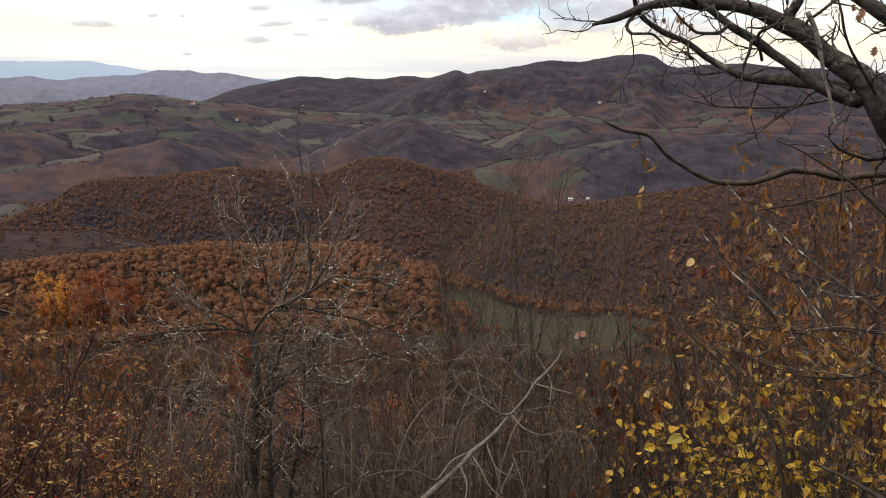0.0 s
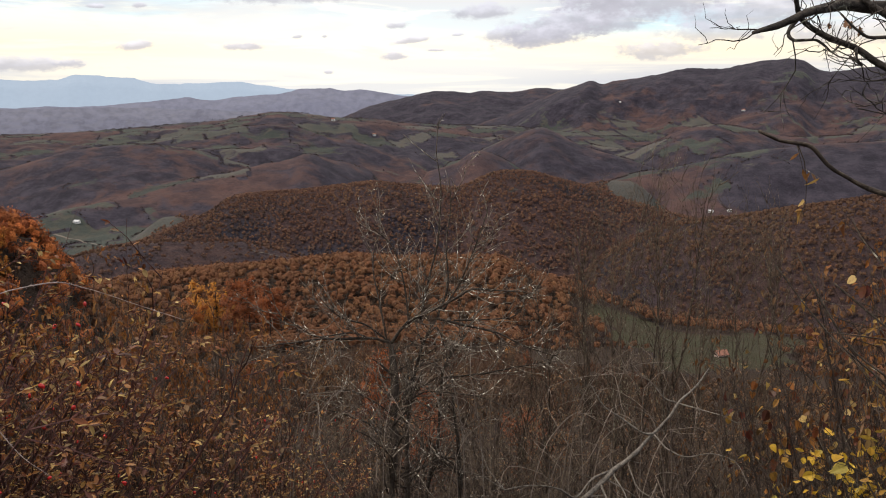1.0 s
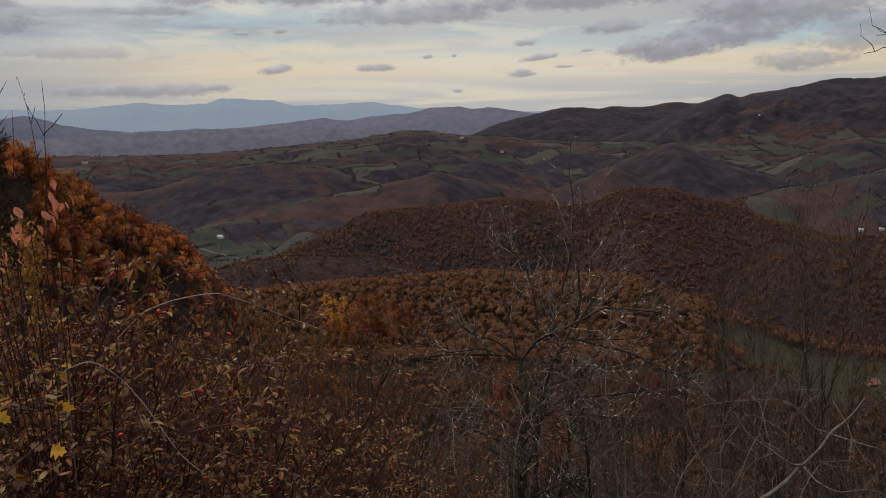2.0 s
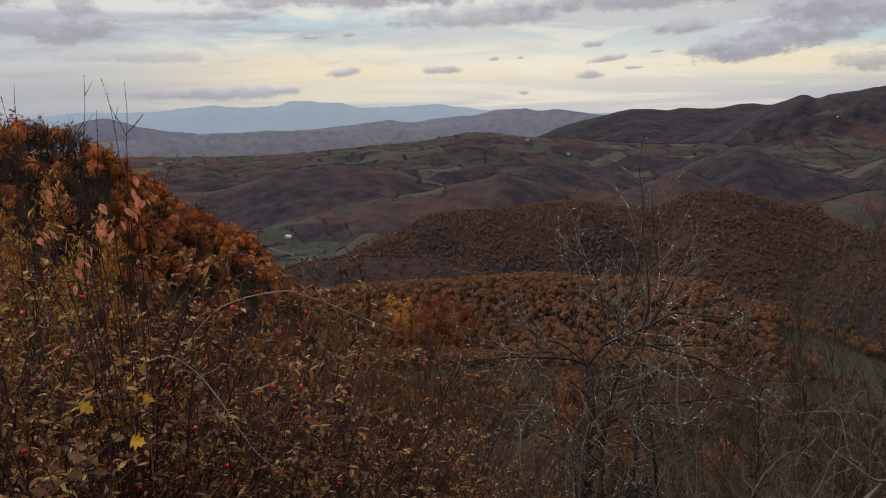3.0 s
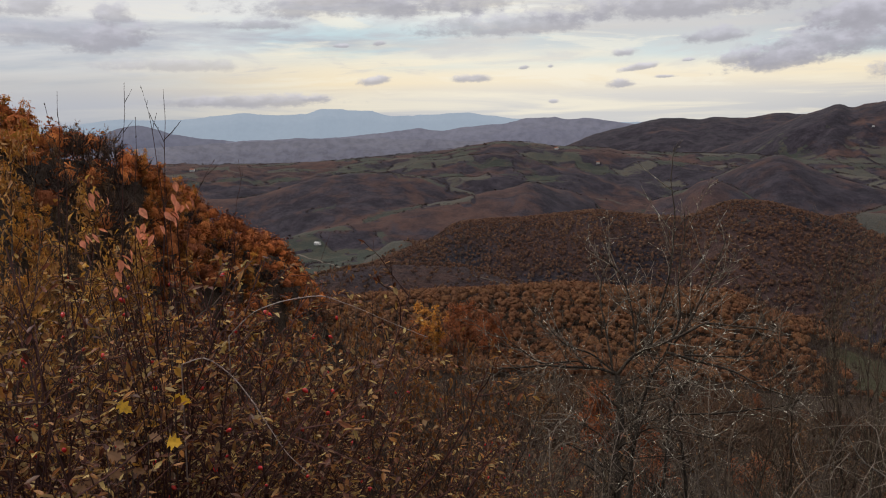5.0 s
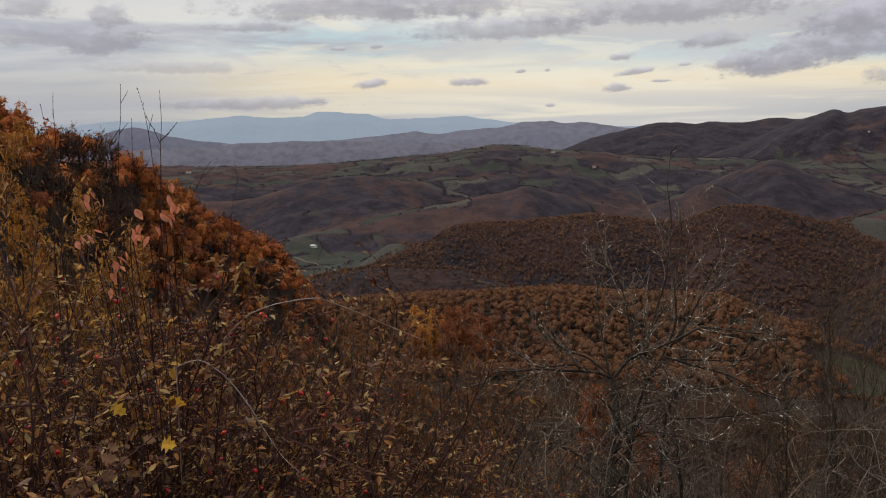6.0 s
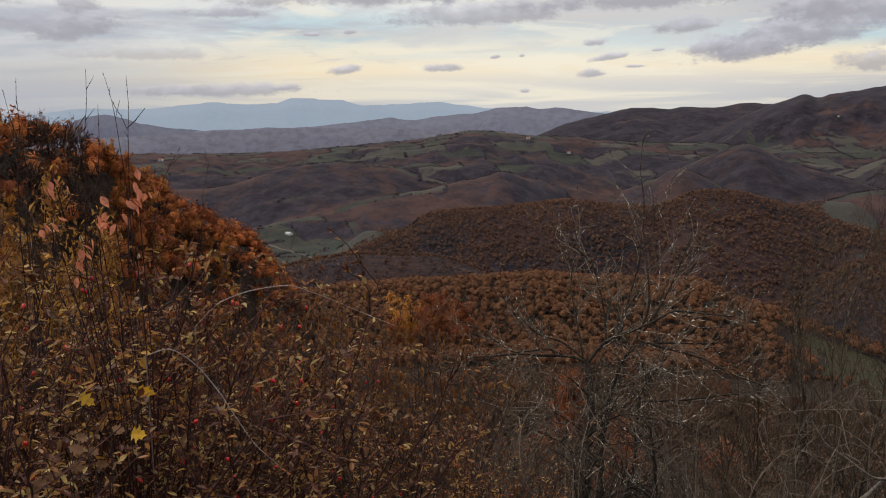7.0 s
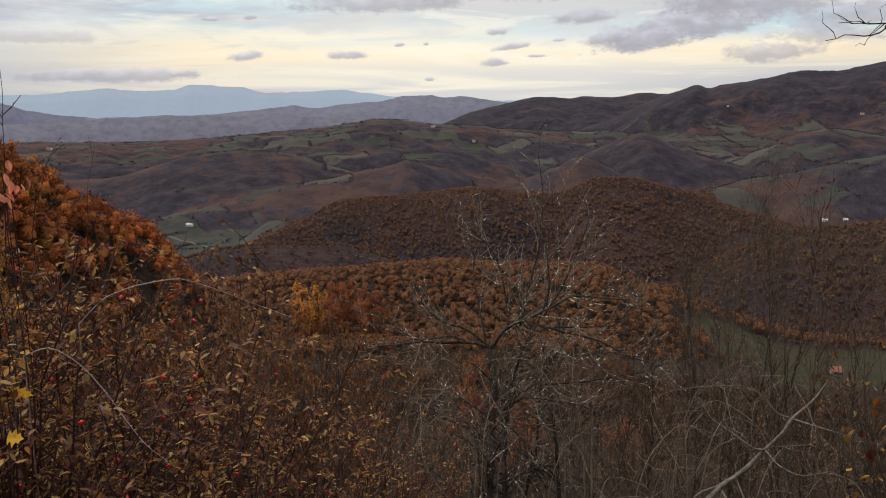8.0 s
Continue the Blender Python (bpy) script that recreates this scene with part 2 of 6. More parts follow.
# ground: leaf litter near by, woods and meadows by the land's own cover
GROUND, n, s = material("ground_cover", 0.95)
place = n.add("ShaderNodeTexCoord").outputs["Object"]
wood = n.add("ShaderNodeAttribute")
wood.attribute_name = "woodland"
field = n.add("ShaderNodeAttribute")
field.attribute_name = "meadow"
kind = n.add("ShaderNodeAttribute")
kind.attribute_name = "bare"
floor = n.add("ShaderNodeAttribute")
floor.attribute_name = "litter"
grain = n.noise(place, 0.35, 8.0, 0.65)
clump = n.noise(place, 0.11, 6.0, 0.65)
patch = n.noise(place, 0.012, 4.0, 0.55)
litter = n.noise(place, 9.0, 6.0, 0.7)
remote = n.add("ShaderNodeAttribute")
remote.attribute_name = "remote"
close = n.math("ADD", n.math("MULTIPLY", clump, 0.55), n.math("MULTIPLY", grain, 0.45))
soft = n.noise(place, 0.034, 4.0, 0.58)
velvet = n.math("ADD", n.math("MULTIPLY", close, n.math("SUBTRACT", 1.0, remote.outputs["Fac"])), n.math("MULTIPLY", soft, remote.outputs["Fac"]))
canopy = n.span(velvet, 0.34, 0.66, False)
# violet of the distant haze is put into both wood colours
rust = n.ramp(n.math("ADD", n.math("MULTIPLY", canopy, 0.75), n.math("MULTIPLY", patch, 0.25)), [
    (0.2, (0.033, 0.021, 0.024)), (0.45, (0.050, 0.030, 0.030)), (0.6, (0.072, 0.040, 0.035)), (0.8, (0.058, 0.037, 0.038))])
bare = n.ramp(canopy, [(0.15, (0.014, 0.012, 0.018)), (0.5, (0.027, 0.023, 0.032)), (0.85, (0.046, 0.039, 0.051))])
mottle = n.math("MULTIPLY", n.math("SUBTRACT", n.noise(place, 0.022, 6.0, 0.6, 0.6), 0.5), 1.8)
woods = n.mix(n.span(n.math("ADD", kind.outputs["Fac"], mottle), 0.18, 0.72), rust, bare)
grass = n.ramp(field.outputs["Fac"], [(0.0, (0.028, 0.034, 0.031)), (0.3, (0.036, 0.044, 0.038)), (0.5, (0.045, 0.050, 0.044)), (0.7, (0.056, 0.056, 0.051)), (0.9, (0.076, 0.070, 0.064)), (1.0, (0.056, 0.053, 0.027))])
grass = n.mix(n.math("MULTIPLY", n.span(grain, 0.35, 0.7), 0.5), grass, n.mix(0.5, grass, (0.05, 0.04, 0.03)))
dry = n.span(n.noise(place, 0.05, 6.0, 0.7), 0.46, 0.62)
grass = n.mix(n.math("MULTIPLY", dry, 0.35), grass, (0.085, 0.064, 0.046))
edge = n.span(n.math("ADD", wood.outputs["Fac"], n.math("MULTIPLY", n.math("SUBTRACT", clump, 0.5), 0.6)), 0.44, 0.54)
c = n.mix(edge, grass, woods)
forest_floor = n.ramp(n.math("ADD", n.math("MULTIPLY", litter, 0.6), n.math("MULTIPLY", grain, 0.4)), [(0.3, (0.018, 0.012, 0.009)), (0.5, (0.05, 0.032, 0.022)), (0.7, (0.10, 0.06, 0.036))])
c = n.mix(floor.outputs["Fac"], c, forest_floor)
n.put(s.inputs["Base Color"], c)
s.inputs["Specular IOR Level"].default_value = 0.15
relief(n, s, canopy, n.math("SUBTRACT", 1.0, n.math("MULTIPLY", remote.outputs["Fac"], 1.06)), 3.0)


def crowns(name, colours, scale=0.35):
    """Far tree crowns: each one its own colour, with leaf clumps in fine relief."""
    mat, n, s = material(name, 0.9)
    shade = n.add("ShaderNodeAttribute")
    shade.attribute_name = "tone"
    own = shade.outputs["Fac"]
    place = n.add("ShaderNodeTexCoord").outputs["Object"]
    wide = n.noise(place, 0.014, 3.0)
    pick = n.math("ADD", n.math("MULTIPLY", own, 0.62), n.math("MULTIPLY", n.span(wide, 0.3, 0.7), 0.38))
    c = n.ramp(pick, [(i / (len(colours) - 1), v) for i, v in enumerate(colours)])
    fine = n.noise(place, scale, 6.0, 0.7)
    c = n.mix(n.math("SUBTRACT", 1.0, n.span(fine, 0.35, 0.6)), c, n.mix(0.3, c, (0.03, 0.018, 0.014)))
    n.put(s.inputs["Base Color"], c)
    s.inputs["Specular IOR Level"].default_value = 0.1
    relief(n, s, fine, 1.0, 1.5)
    return mat


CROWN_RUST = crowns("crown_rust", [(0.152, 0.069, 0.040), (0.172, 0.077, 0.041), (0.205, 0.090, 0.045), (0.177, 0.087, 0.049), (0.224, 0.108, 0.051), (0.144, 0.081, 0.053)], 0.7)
CROWN_FIRE = crowns("crown_fire", [(0.405, 0.128, 0.050), (0.608, 0.169, 0.050), (0.304, 0.101, 0.050), (0.728, 0.236, 0.066), (0.525, 0.143, 0.050), (0.809, 0.321, 0.082)], 0.9)
CROWN_BROWN = crowns("crown_brown", [(0.081, 0.042, 0.034), (0.104, 0.054, 0.039), (0.137, 0.069, 0.043), (0.113, 0.064, 0.048), (0.180, 0.099, 0.057), (0.111, 0.070, 0.057)], 0.7)
CROWN_DULL = crowns("crown_dull", [(0.080, 0.044, 0.034), (0.105, 0.056, 0.038), (0.135, 0.070, 0.042), (0.100, 0.062, 0.046), (0.16, 0.088, 0.048), (0.095, 0.066, 0.052)], 0.8)
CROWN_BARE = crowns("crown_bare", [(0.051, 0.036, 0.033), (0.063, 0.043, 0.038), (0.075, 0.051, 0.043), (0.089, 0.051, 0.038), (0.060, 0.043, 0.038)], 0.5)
CROWN_SCRUB = crowns("crown_scrub", [(0.075, 0.046, 0.033), (0.11, 0.068, 0.047), (0.14, 0.092, 0.064), (0.16, 0.075, 0.042), (0.09, 0.058, 0.043)], 0.5)
# far crowns: haze is painted in as a violet tint
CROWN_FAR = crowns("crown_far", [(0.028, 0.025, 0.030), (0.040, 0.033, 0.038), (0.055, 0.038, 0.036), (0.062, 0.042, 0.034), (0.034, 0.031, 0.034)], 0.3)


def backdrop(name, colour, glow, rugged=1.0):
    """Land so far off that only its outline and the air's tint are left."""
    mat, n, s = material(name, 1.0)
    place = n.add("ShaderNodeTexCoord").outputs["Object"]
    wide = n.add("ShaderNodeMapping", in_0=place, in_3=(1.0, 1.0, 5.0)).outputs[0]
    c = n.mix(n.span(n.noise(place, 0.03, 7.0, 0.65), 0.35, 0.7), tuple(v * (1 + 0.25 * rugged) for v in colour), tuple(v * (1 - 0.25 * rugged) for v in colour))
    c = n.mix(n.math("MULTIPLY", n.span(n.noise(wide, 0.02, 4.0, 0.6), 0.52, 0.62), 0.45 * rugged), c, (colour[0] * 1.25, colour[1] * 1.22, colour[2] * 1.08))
    # haze is put into a glowing colour over a near-black base
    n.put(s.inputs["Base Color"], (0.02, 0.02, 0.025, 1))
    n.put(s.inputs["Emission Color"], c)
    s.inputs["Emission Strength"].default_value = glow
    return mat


# ---- mesh helpers ----
def mesh_from(name, verts, tris, mat, smooth=False):
    """A mesh from arrays of points and triangles."""
    me = bpy.data.meshes.new(name)
    verts, tris = np.asarray(verts, np.float32), np.asarray(tris, np.int32)
    me.vertices.add(len(verts))
    me.vertices.foreach_set("co", verts.ravel())
    me.loops.add(tris.size)
    me.loops.foreach_set("vertex_index", tris.ravel())
    me.polygons.add(len(tris))
    me.polygons.foreach_set("loop_start", np.arange(0, tris.size, 3, dtype=np.int32))
    me.polygons.foreach_set("use_smooth", np.full(len(tris), smooth))
    me.update(calc_edges=True)
    me.materials.append(mat)
    return me


def empty(name, label, category, group="", at=(0, 0, 0), turn=0.0, scale=1.0):
    ob = new(name)
    ob.empty_display_size = 0.1
    ob.matrix_basis = pose(*at, 0, 0, turn) @ Matrix.Scale(scale, 4)
    return tagged(ob, label, category, group)


def part(name, mesh, parent, label=""):
    ob = new(name, mesh)
    ob.parent = parent
    return tagged(ob, label)


def curve(x, xs, ys):
    """A smooth curve through a few heights."""
    xs, ys = np.asarray(xs, float), np.asarray(ys, float)
    d = np.diff(ys) / np.diff(xs)
    m = np.concatenate([[d[0]], np.where(d[:-1] * d[1:] > 0, 2 * d[:-1] * d[1:] / np.where(d[:-1] + d[1:] == 0, 1, d[:-1] + d[1:]), 0), [d[-1]]])
    x = np.clip(np.asarray(x, float), xs[0], xs[-1])
    i = np.clip(np.searchsorted(xs, x) - 1, 0, len(xs) - 2)
    h = xs[i + 1] - xs[i]
    t = (x - xs[i]) / h
    return ((1 + 2 * t) * (1 - t) ** 2 * ys[i] + t * (1 - t) ** 2 * h * m[i] + t * t * (3 - 2 * t) * ys[i + 1] + t * t * (t - 1) * h * m[i + 1])


TABLE = np.random.RandomState(7).rand(256, 256)


def rough(x, y, size, octaves=4, seed=0, gain=0.5):
    """Smooth random relief about nought, from -1 to 1, with bumps of that size."""
    total, amp, norm = 0.0, 1.0, 0.0
    for k in range(octaves):
        u, v = x / size + 17.3 * seed + 5.1 * k, y / size + 31.7 * seed + 9.7 * k
        i, j = np.floor(u).astype(int), np.floor(v).astype(int)
        a, b = u - i, v - j
        a, b = a * a * (3 - 2 * a), b * b * (3 - 2 * b)
        g = lambda p, q: TABLE[p % 256, q % 256]
        total = total + amp * ((g(i, j) * (1 - a) + g(i + 1, j) * a) * (1 - b) + (g(i, j + 1) * (1 - a) + g(i + 1, j + 1) * a) * b - 0.5) * 2
        norm, amp, size = norm + amp, amp * gain, size / 2
    return total / norm


def join_top(a, b, soft):
    """The higher of two heights, with a rounded join."""
    h = np.clip(0.5 + 0.5 * (a - b) / soft, 0, 1)
    return b * (1 - h) + a * h + soft * h * (1 - h)


# ---- the land ----
def crest(az, r, at, span, line, roughness=0.0, seed=1, steep=0.35, ends=24.0):
    """A ridge or spur across the view: its distance at either end, span metres round at the top, its line in degrees of azimuth and of elevation from the eye."""
    az_s, el_s = zip(*line)
    first, last = at if isinstance(at, tuple) else (at, at)
    away = np.interp(az, [az_s[0], az_s[-1]], [first, last])
    top = np.tan(np.radians(curve(az, az_s, el_s))) * away + 1.6 + roughness * rough(az, az * 0, 1.6, 5, seed, 0.62)
    fall = steep * (np.sqrt((r - away) ** 2 + span ** 2) - span)
    past = np.clip(az_s[0] - az, 0, None) + np.clip(az - az_s[-1], 0, None)
    return top - fall - ends * np.clip(past, 0, 24) ** 1.3


def land(x, y):
    """The height of the ground."""
    x, y = np.asarray(x, float), np.asarray(y, float)
    r = np.hypot(x, y) + 1e-6
    az = np.degrees(np.arctan2(x, y))
    base = curve(np.log(r + 1), np.log(np.array([1, 3, 7, 14, 31, 61, 151, 281, 431, 701, 1201, 1701, 2201, 3001, 4001, 5001])),
                 [0, -0.35, -2.3, -6.3, -15, -26, -52, -82, -126, -165, -196, -205, -196, -190, -205, -280])
    front = np.clip((np.cos(np.radians(az)) + 0.35) / 0.75, 0, 1)
    front = front * front * (3 - 2 * front)
    z = base * front + (1 - front) * curve(r, [0, 20, 80, 300, 1500, 5000], [0, 3, 12, 20, -60, -90])
    # broken relief, growing with distance
    z = z + rough(x, y, 260, 4, 2) * np.clip((r - 120) / 500, 0, 1) * 16
    z = z + rough(x, y, 30, 3, 3) * np.clip((r - 8) / 60, 0, 1) * 1.6 + rough(x, y, 2.2, 3, 9) * 0.10
    # wooded spur of the same hill
    spur = crest(az, r + rough(x, y, 26, 2, 12) * 5, (58, 185), 12, RIDGE_SPUR, steep=0.55, ends=3.0) + rough(x, y, 14, 3, 13) * 1.2
    z = np.where(r < 400, join_top(spur, z, 5.0), z)
    # near rust-coloured ridge, the low hump, the wooded middle hill with its knoll, the slope across the valley
    ridge = crest(az, r, 265, 40, RIDGE_NEAR, ends=8)
    z = join_top(ridge + rough(x, y, 60, 3, 11) * 2, z, 8.0)
    hill = crest(az, r + rough(x, y, 300, 3, 21) * 50, 860, 120, RIDGE_MIDDLE, 1.5, 23, steep=0.42, ends=10) + rough(x, y, 130, 4, 22) * 7 * np.clip(np.abs(r - 860) / 150, 0.25, 1)
    z = join_top(hill, z, 12.0)
    hump = crest(az, r + rough(x, y, 90, 3, 27) * 14, 470, 55, RIDGE_HUMP, steep=0.36, ends=8) + rough(x, y, 70, 3, 28) * 2
    z = join_top(hump, z, 6.0)
    slope = crest(az, r + rough(x, y, 200, 3, 25) * 30, 500, 70, RIDGE_RIGHT, steep=0.34, ends=8) + rough(x, y, 110, 3, 26) * 4
    z = join_top(slope, z, 12.0)
    # far spurs, one behind another, then the long ridge and the mountain
    bend = rough(x, y, 380, 3, 31) * 70
    gully = np.abs(rough(x + bend, y - bend, 170, 4, 32, 0.55))
    small = rough(x, y, 60, 4, 34, 0.6)
    for at, span, line, steep in FAR_SPURS:
        spur = crest(az, r + bend * 0.5, at, span, line, 2.2, 33, steep, 34.0)
        middle = 0.5 * (at[0] + at[1])
        z = join_top(spur - gully * 20 * np.clip(np.abs(r - middle) / 160, 0.05, 1) + small * 2.5, z, 14.0)
    long = crest(az, r + bend * 1.6, 2100, 300, RIDGE_LONG, 4.0, 35, steep=0.22) - gully * 30 * np.clip(np.abs(r - 2100) / 250, 0.06, 1)
    z = join_top(long + small * 3, z, 22.0)
    wide = np.abs(rough(x - bend, y + bend, 330, 5, 42, 0.55))
    near_mount = crest(az, r + bend * 1.8, 2620, 170, RIDGE_MOUNTAIN, 9.0, 43, steep=0.34) - wide * 70 * np.clip(np.abs(r - 2620) / 350, 0.04, 1)
    z = join_top(near_mount, z, 20.0)
    far_mount = crest(az, r + bend, 3300, 260, RIDGE_BEHIND, 8.0, 45, steep=0.30) - wide * 60 * np.clip(np.abs(r - 3300) / 400, 0.04, 1)
    z = join_top(far_mount, z, 20.0)
    hollow = np.clip((-19 - az) / 5, 0, 1) * np.clip((r - 2350) / 250, 0, 1) * np.clip((4300 - r) / 300, 0, 1)
    return z - hollow * 95


RIDGE_SPUR = [(-64, 1.5), (-57, 0.2), (-53, -1.2), (-51.3, -2.1), (-49.1, -2.7), (-47.5, -3.0), (-45.5, -4.0), (-43.5, -5.5), (-41.8, -7.0), (-40, -8.2), (-38.5, -9.1), (-37, -9.8), (-35.9, -11.1), (-34.8, -12.9), (-33.5, -15)]
RIDGE_NEAR = [(-44, -16.2), (-38, -14.7), (-28, -13.75), (-23.2, -13.6), (-19.4, -13.3), (-16.2, -13.0), (-10.4, -13.4), (-5.6, -13.35), (-3.1, -14.4), (1, -15.6), (6, -17.6)]
RIDGE_HUMP = [(-40, -13.0), (-33.1, -11.25), (-31, -11.0), (-28.3, -10.95), (-26.3, -11.1), (-24.2, -11.3), (-22.2, -11.85), (-20.5, -12.5), (-18.5, -13.5), (-15, -15)]
RIDGE_MIDDLE = [(-36, -12.4), (-31, -11.1), (-28.3, -10.3), (-25.8, -9.25), (-24.2, -8.3), (-22.1, -7.95), (-18.5, -7.7), (-14.1, -7.1), (-11.8, -7.25), (-8.4, -7.5), (-6.2, -6.7), (-4.7, -6.3), (-3, -6.4), (-0.5, -7.05), (1.5, -7.55), (4, -8.3), (9, -9.6), (20, -11)]
RIDGE_RIGHT = [(3, -12.0), (6.6, -9.95), (9, -9.4), (11.3, -9.05), (13.6, -8.5), (16.6, -7.95), (19.5, -7.4), (23.7, -6.9), (28.9, -6.1), (45, -5.2)]
RIDGE_LONG = [(-60, -3.5), (-43.4, -3.14), (-36, -3.25), (-31.2, -3.05), (-28, -2.83), (-25.6, -2.66), (-23.2, -2.32), (-20.4, -2.03), (-18.4, -2.2), (-14.5, -2.5), (-12.2, -2.77), (-8.5, -3.0), (-5.2, -3.05), (0, -3.5), (12, -3.8), (30, -3.6)]
RIDGE_MOUNTAIN = [(-7.5, -3.3), (-4.9, -2.2), (-3.5, -1.54), (-2.2, -0.95), (-1.2, -0.55), (0.1, -0.25), (1.0, 0.05), (1.8, -0.08), (2.6, 0.1), (4.5, 0.34), (7.2, 0.88), (9.2, 0.76), (10.7, 1.17), (12.5, 1.5), (14, 1.36), (15.6, 0.64), (17.3, 0.77), (19.5, 1.06), (23, 0.79), (28, 0.57), (45, 0.2)]
RIDGE_BEHIND = [(-17, -2.7), (-16.1, -2.3), (-14.5, -1.65), (-12.2, -1.11), (-9.6, -0.6), (-7.4, -0.73), (-6.7, -0.6), (-4.9, -0.63), (-2.5, -0.43), (-1.2, -0.5), (3, -0.8), (12, -1.0)]
# (distance at either end, roundness of the top, line of the crest, steepness)
FAR_SPURS = [
    ((1010, 1010), 45, [(-30.7, -10.1), (-29.7, -9.34), (-28.7, -8.85), (-27.4, -8.65), (-25.8, -9.0), (-24.2, -9.85)], 0.42),
    ((940, 960), 30, [(0.4, -7.6), (1.6, -7.0), (2.8, -6.72), (4.0, -6.84), (5.1, -7.5), (6.1, -8.4)], 0.42),
    ((1180, 1400), 60, [(-38, -8.7), (-36.2, -8.35), (-33.8, -7.88), (-30.6, -7.42), (-28.2, -6.78), (-25.7, -6.37), (-23.3, -5.83), (-20, -5.29), (-18.9, -4.95), (-16.5, -5.54), (-14.5, -6.15)], 0.36),
    ((1240, 1240), 50, [(-10.3, -6.16), (-8.4, -5.6), (-7.3, -4.95), (-6.6, -4.8), (-5.1, -5.3), (-3.7, -6.1)], 0.40),
    ((1180, 1480), 60, [(-1, -7.9), (0.8, -7.22), (3.6, -6.37), (6, -5.89), (8.8, -5.27), (11, -4.63), (13, -4.32), (14.5, -4.13), (18.1, -3.7), (23.4, -3.3), (32, -3.2)], 0.36),
    ((1560, 1480), 70, [(-46, -5.8), (-42.2, -5.56), (-39.1, -5.45), (-36, -4.81), (-33.7, -4.28), (-30.5, -4.03), (-27.3, -4.21), (-24.9, -4.99), (-22.9, -5.64)], 0.34),
    ((1500, 1330), 55, [(-8.8, -5.5), (-6.4, -4.6), (-4.1, -3.64), (-2.4, -3.15), (-1.3, -3.45), (0.3, -4.3), (2.8, -5.05), (4.8, -5.7), (6.4, -6.2)], 0.38),
    ((1800, 1850), 80, [(2.5, -5.2), (4.8, -4.32), (7, -3.26), (9.4, -2.79), (11.7, -3.09), (14, -3.5), (16.3, -3.4), (19.8, -2.76), (23.9, -2.2), (32, -2.0)], 0.36),
]


def lean(x, y, r):
    """How steeply the land rises away from the eye, far out."""
    k = 14.0 / np.maximum(r, 1.0)
    return (land(x * (1 + k), y * (1 + k)) - land(x * (1 - k), y * (1 - k))) / 28.0


def plots(x, y):
    """Crooked field plots: a number for each plot, and how near the hedge is, in metres."""
    u, v = x * 0.86 + y * 0.5 + rough(x, y, 170, 3, 55) * 46, -x * 0.5 + y * 0.86 + rough(x, y, 140, 3, 56) * 46
    row = np.floor(v / 62)
    u = u + TABLE[(row.astype(int) * 3) % 256, 5] * 90
    col = np.floor(u / 84)
    edge = np.minimum(np.minimum(u % 84, 84 - u % 84), np.minimum(v % 62, 62 - v % 62))
    return TABLE[(col.astype(int) * 7) % 256, (row.astype(int) * 13) % 256], edge


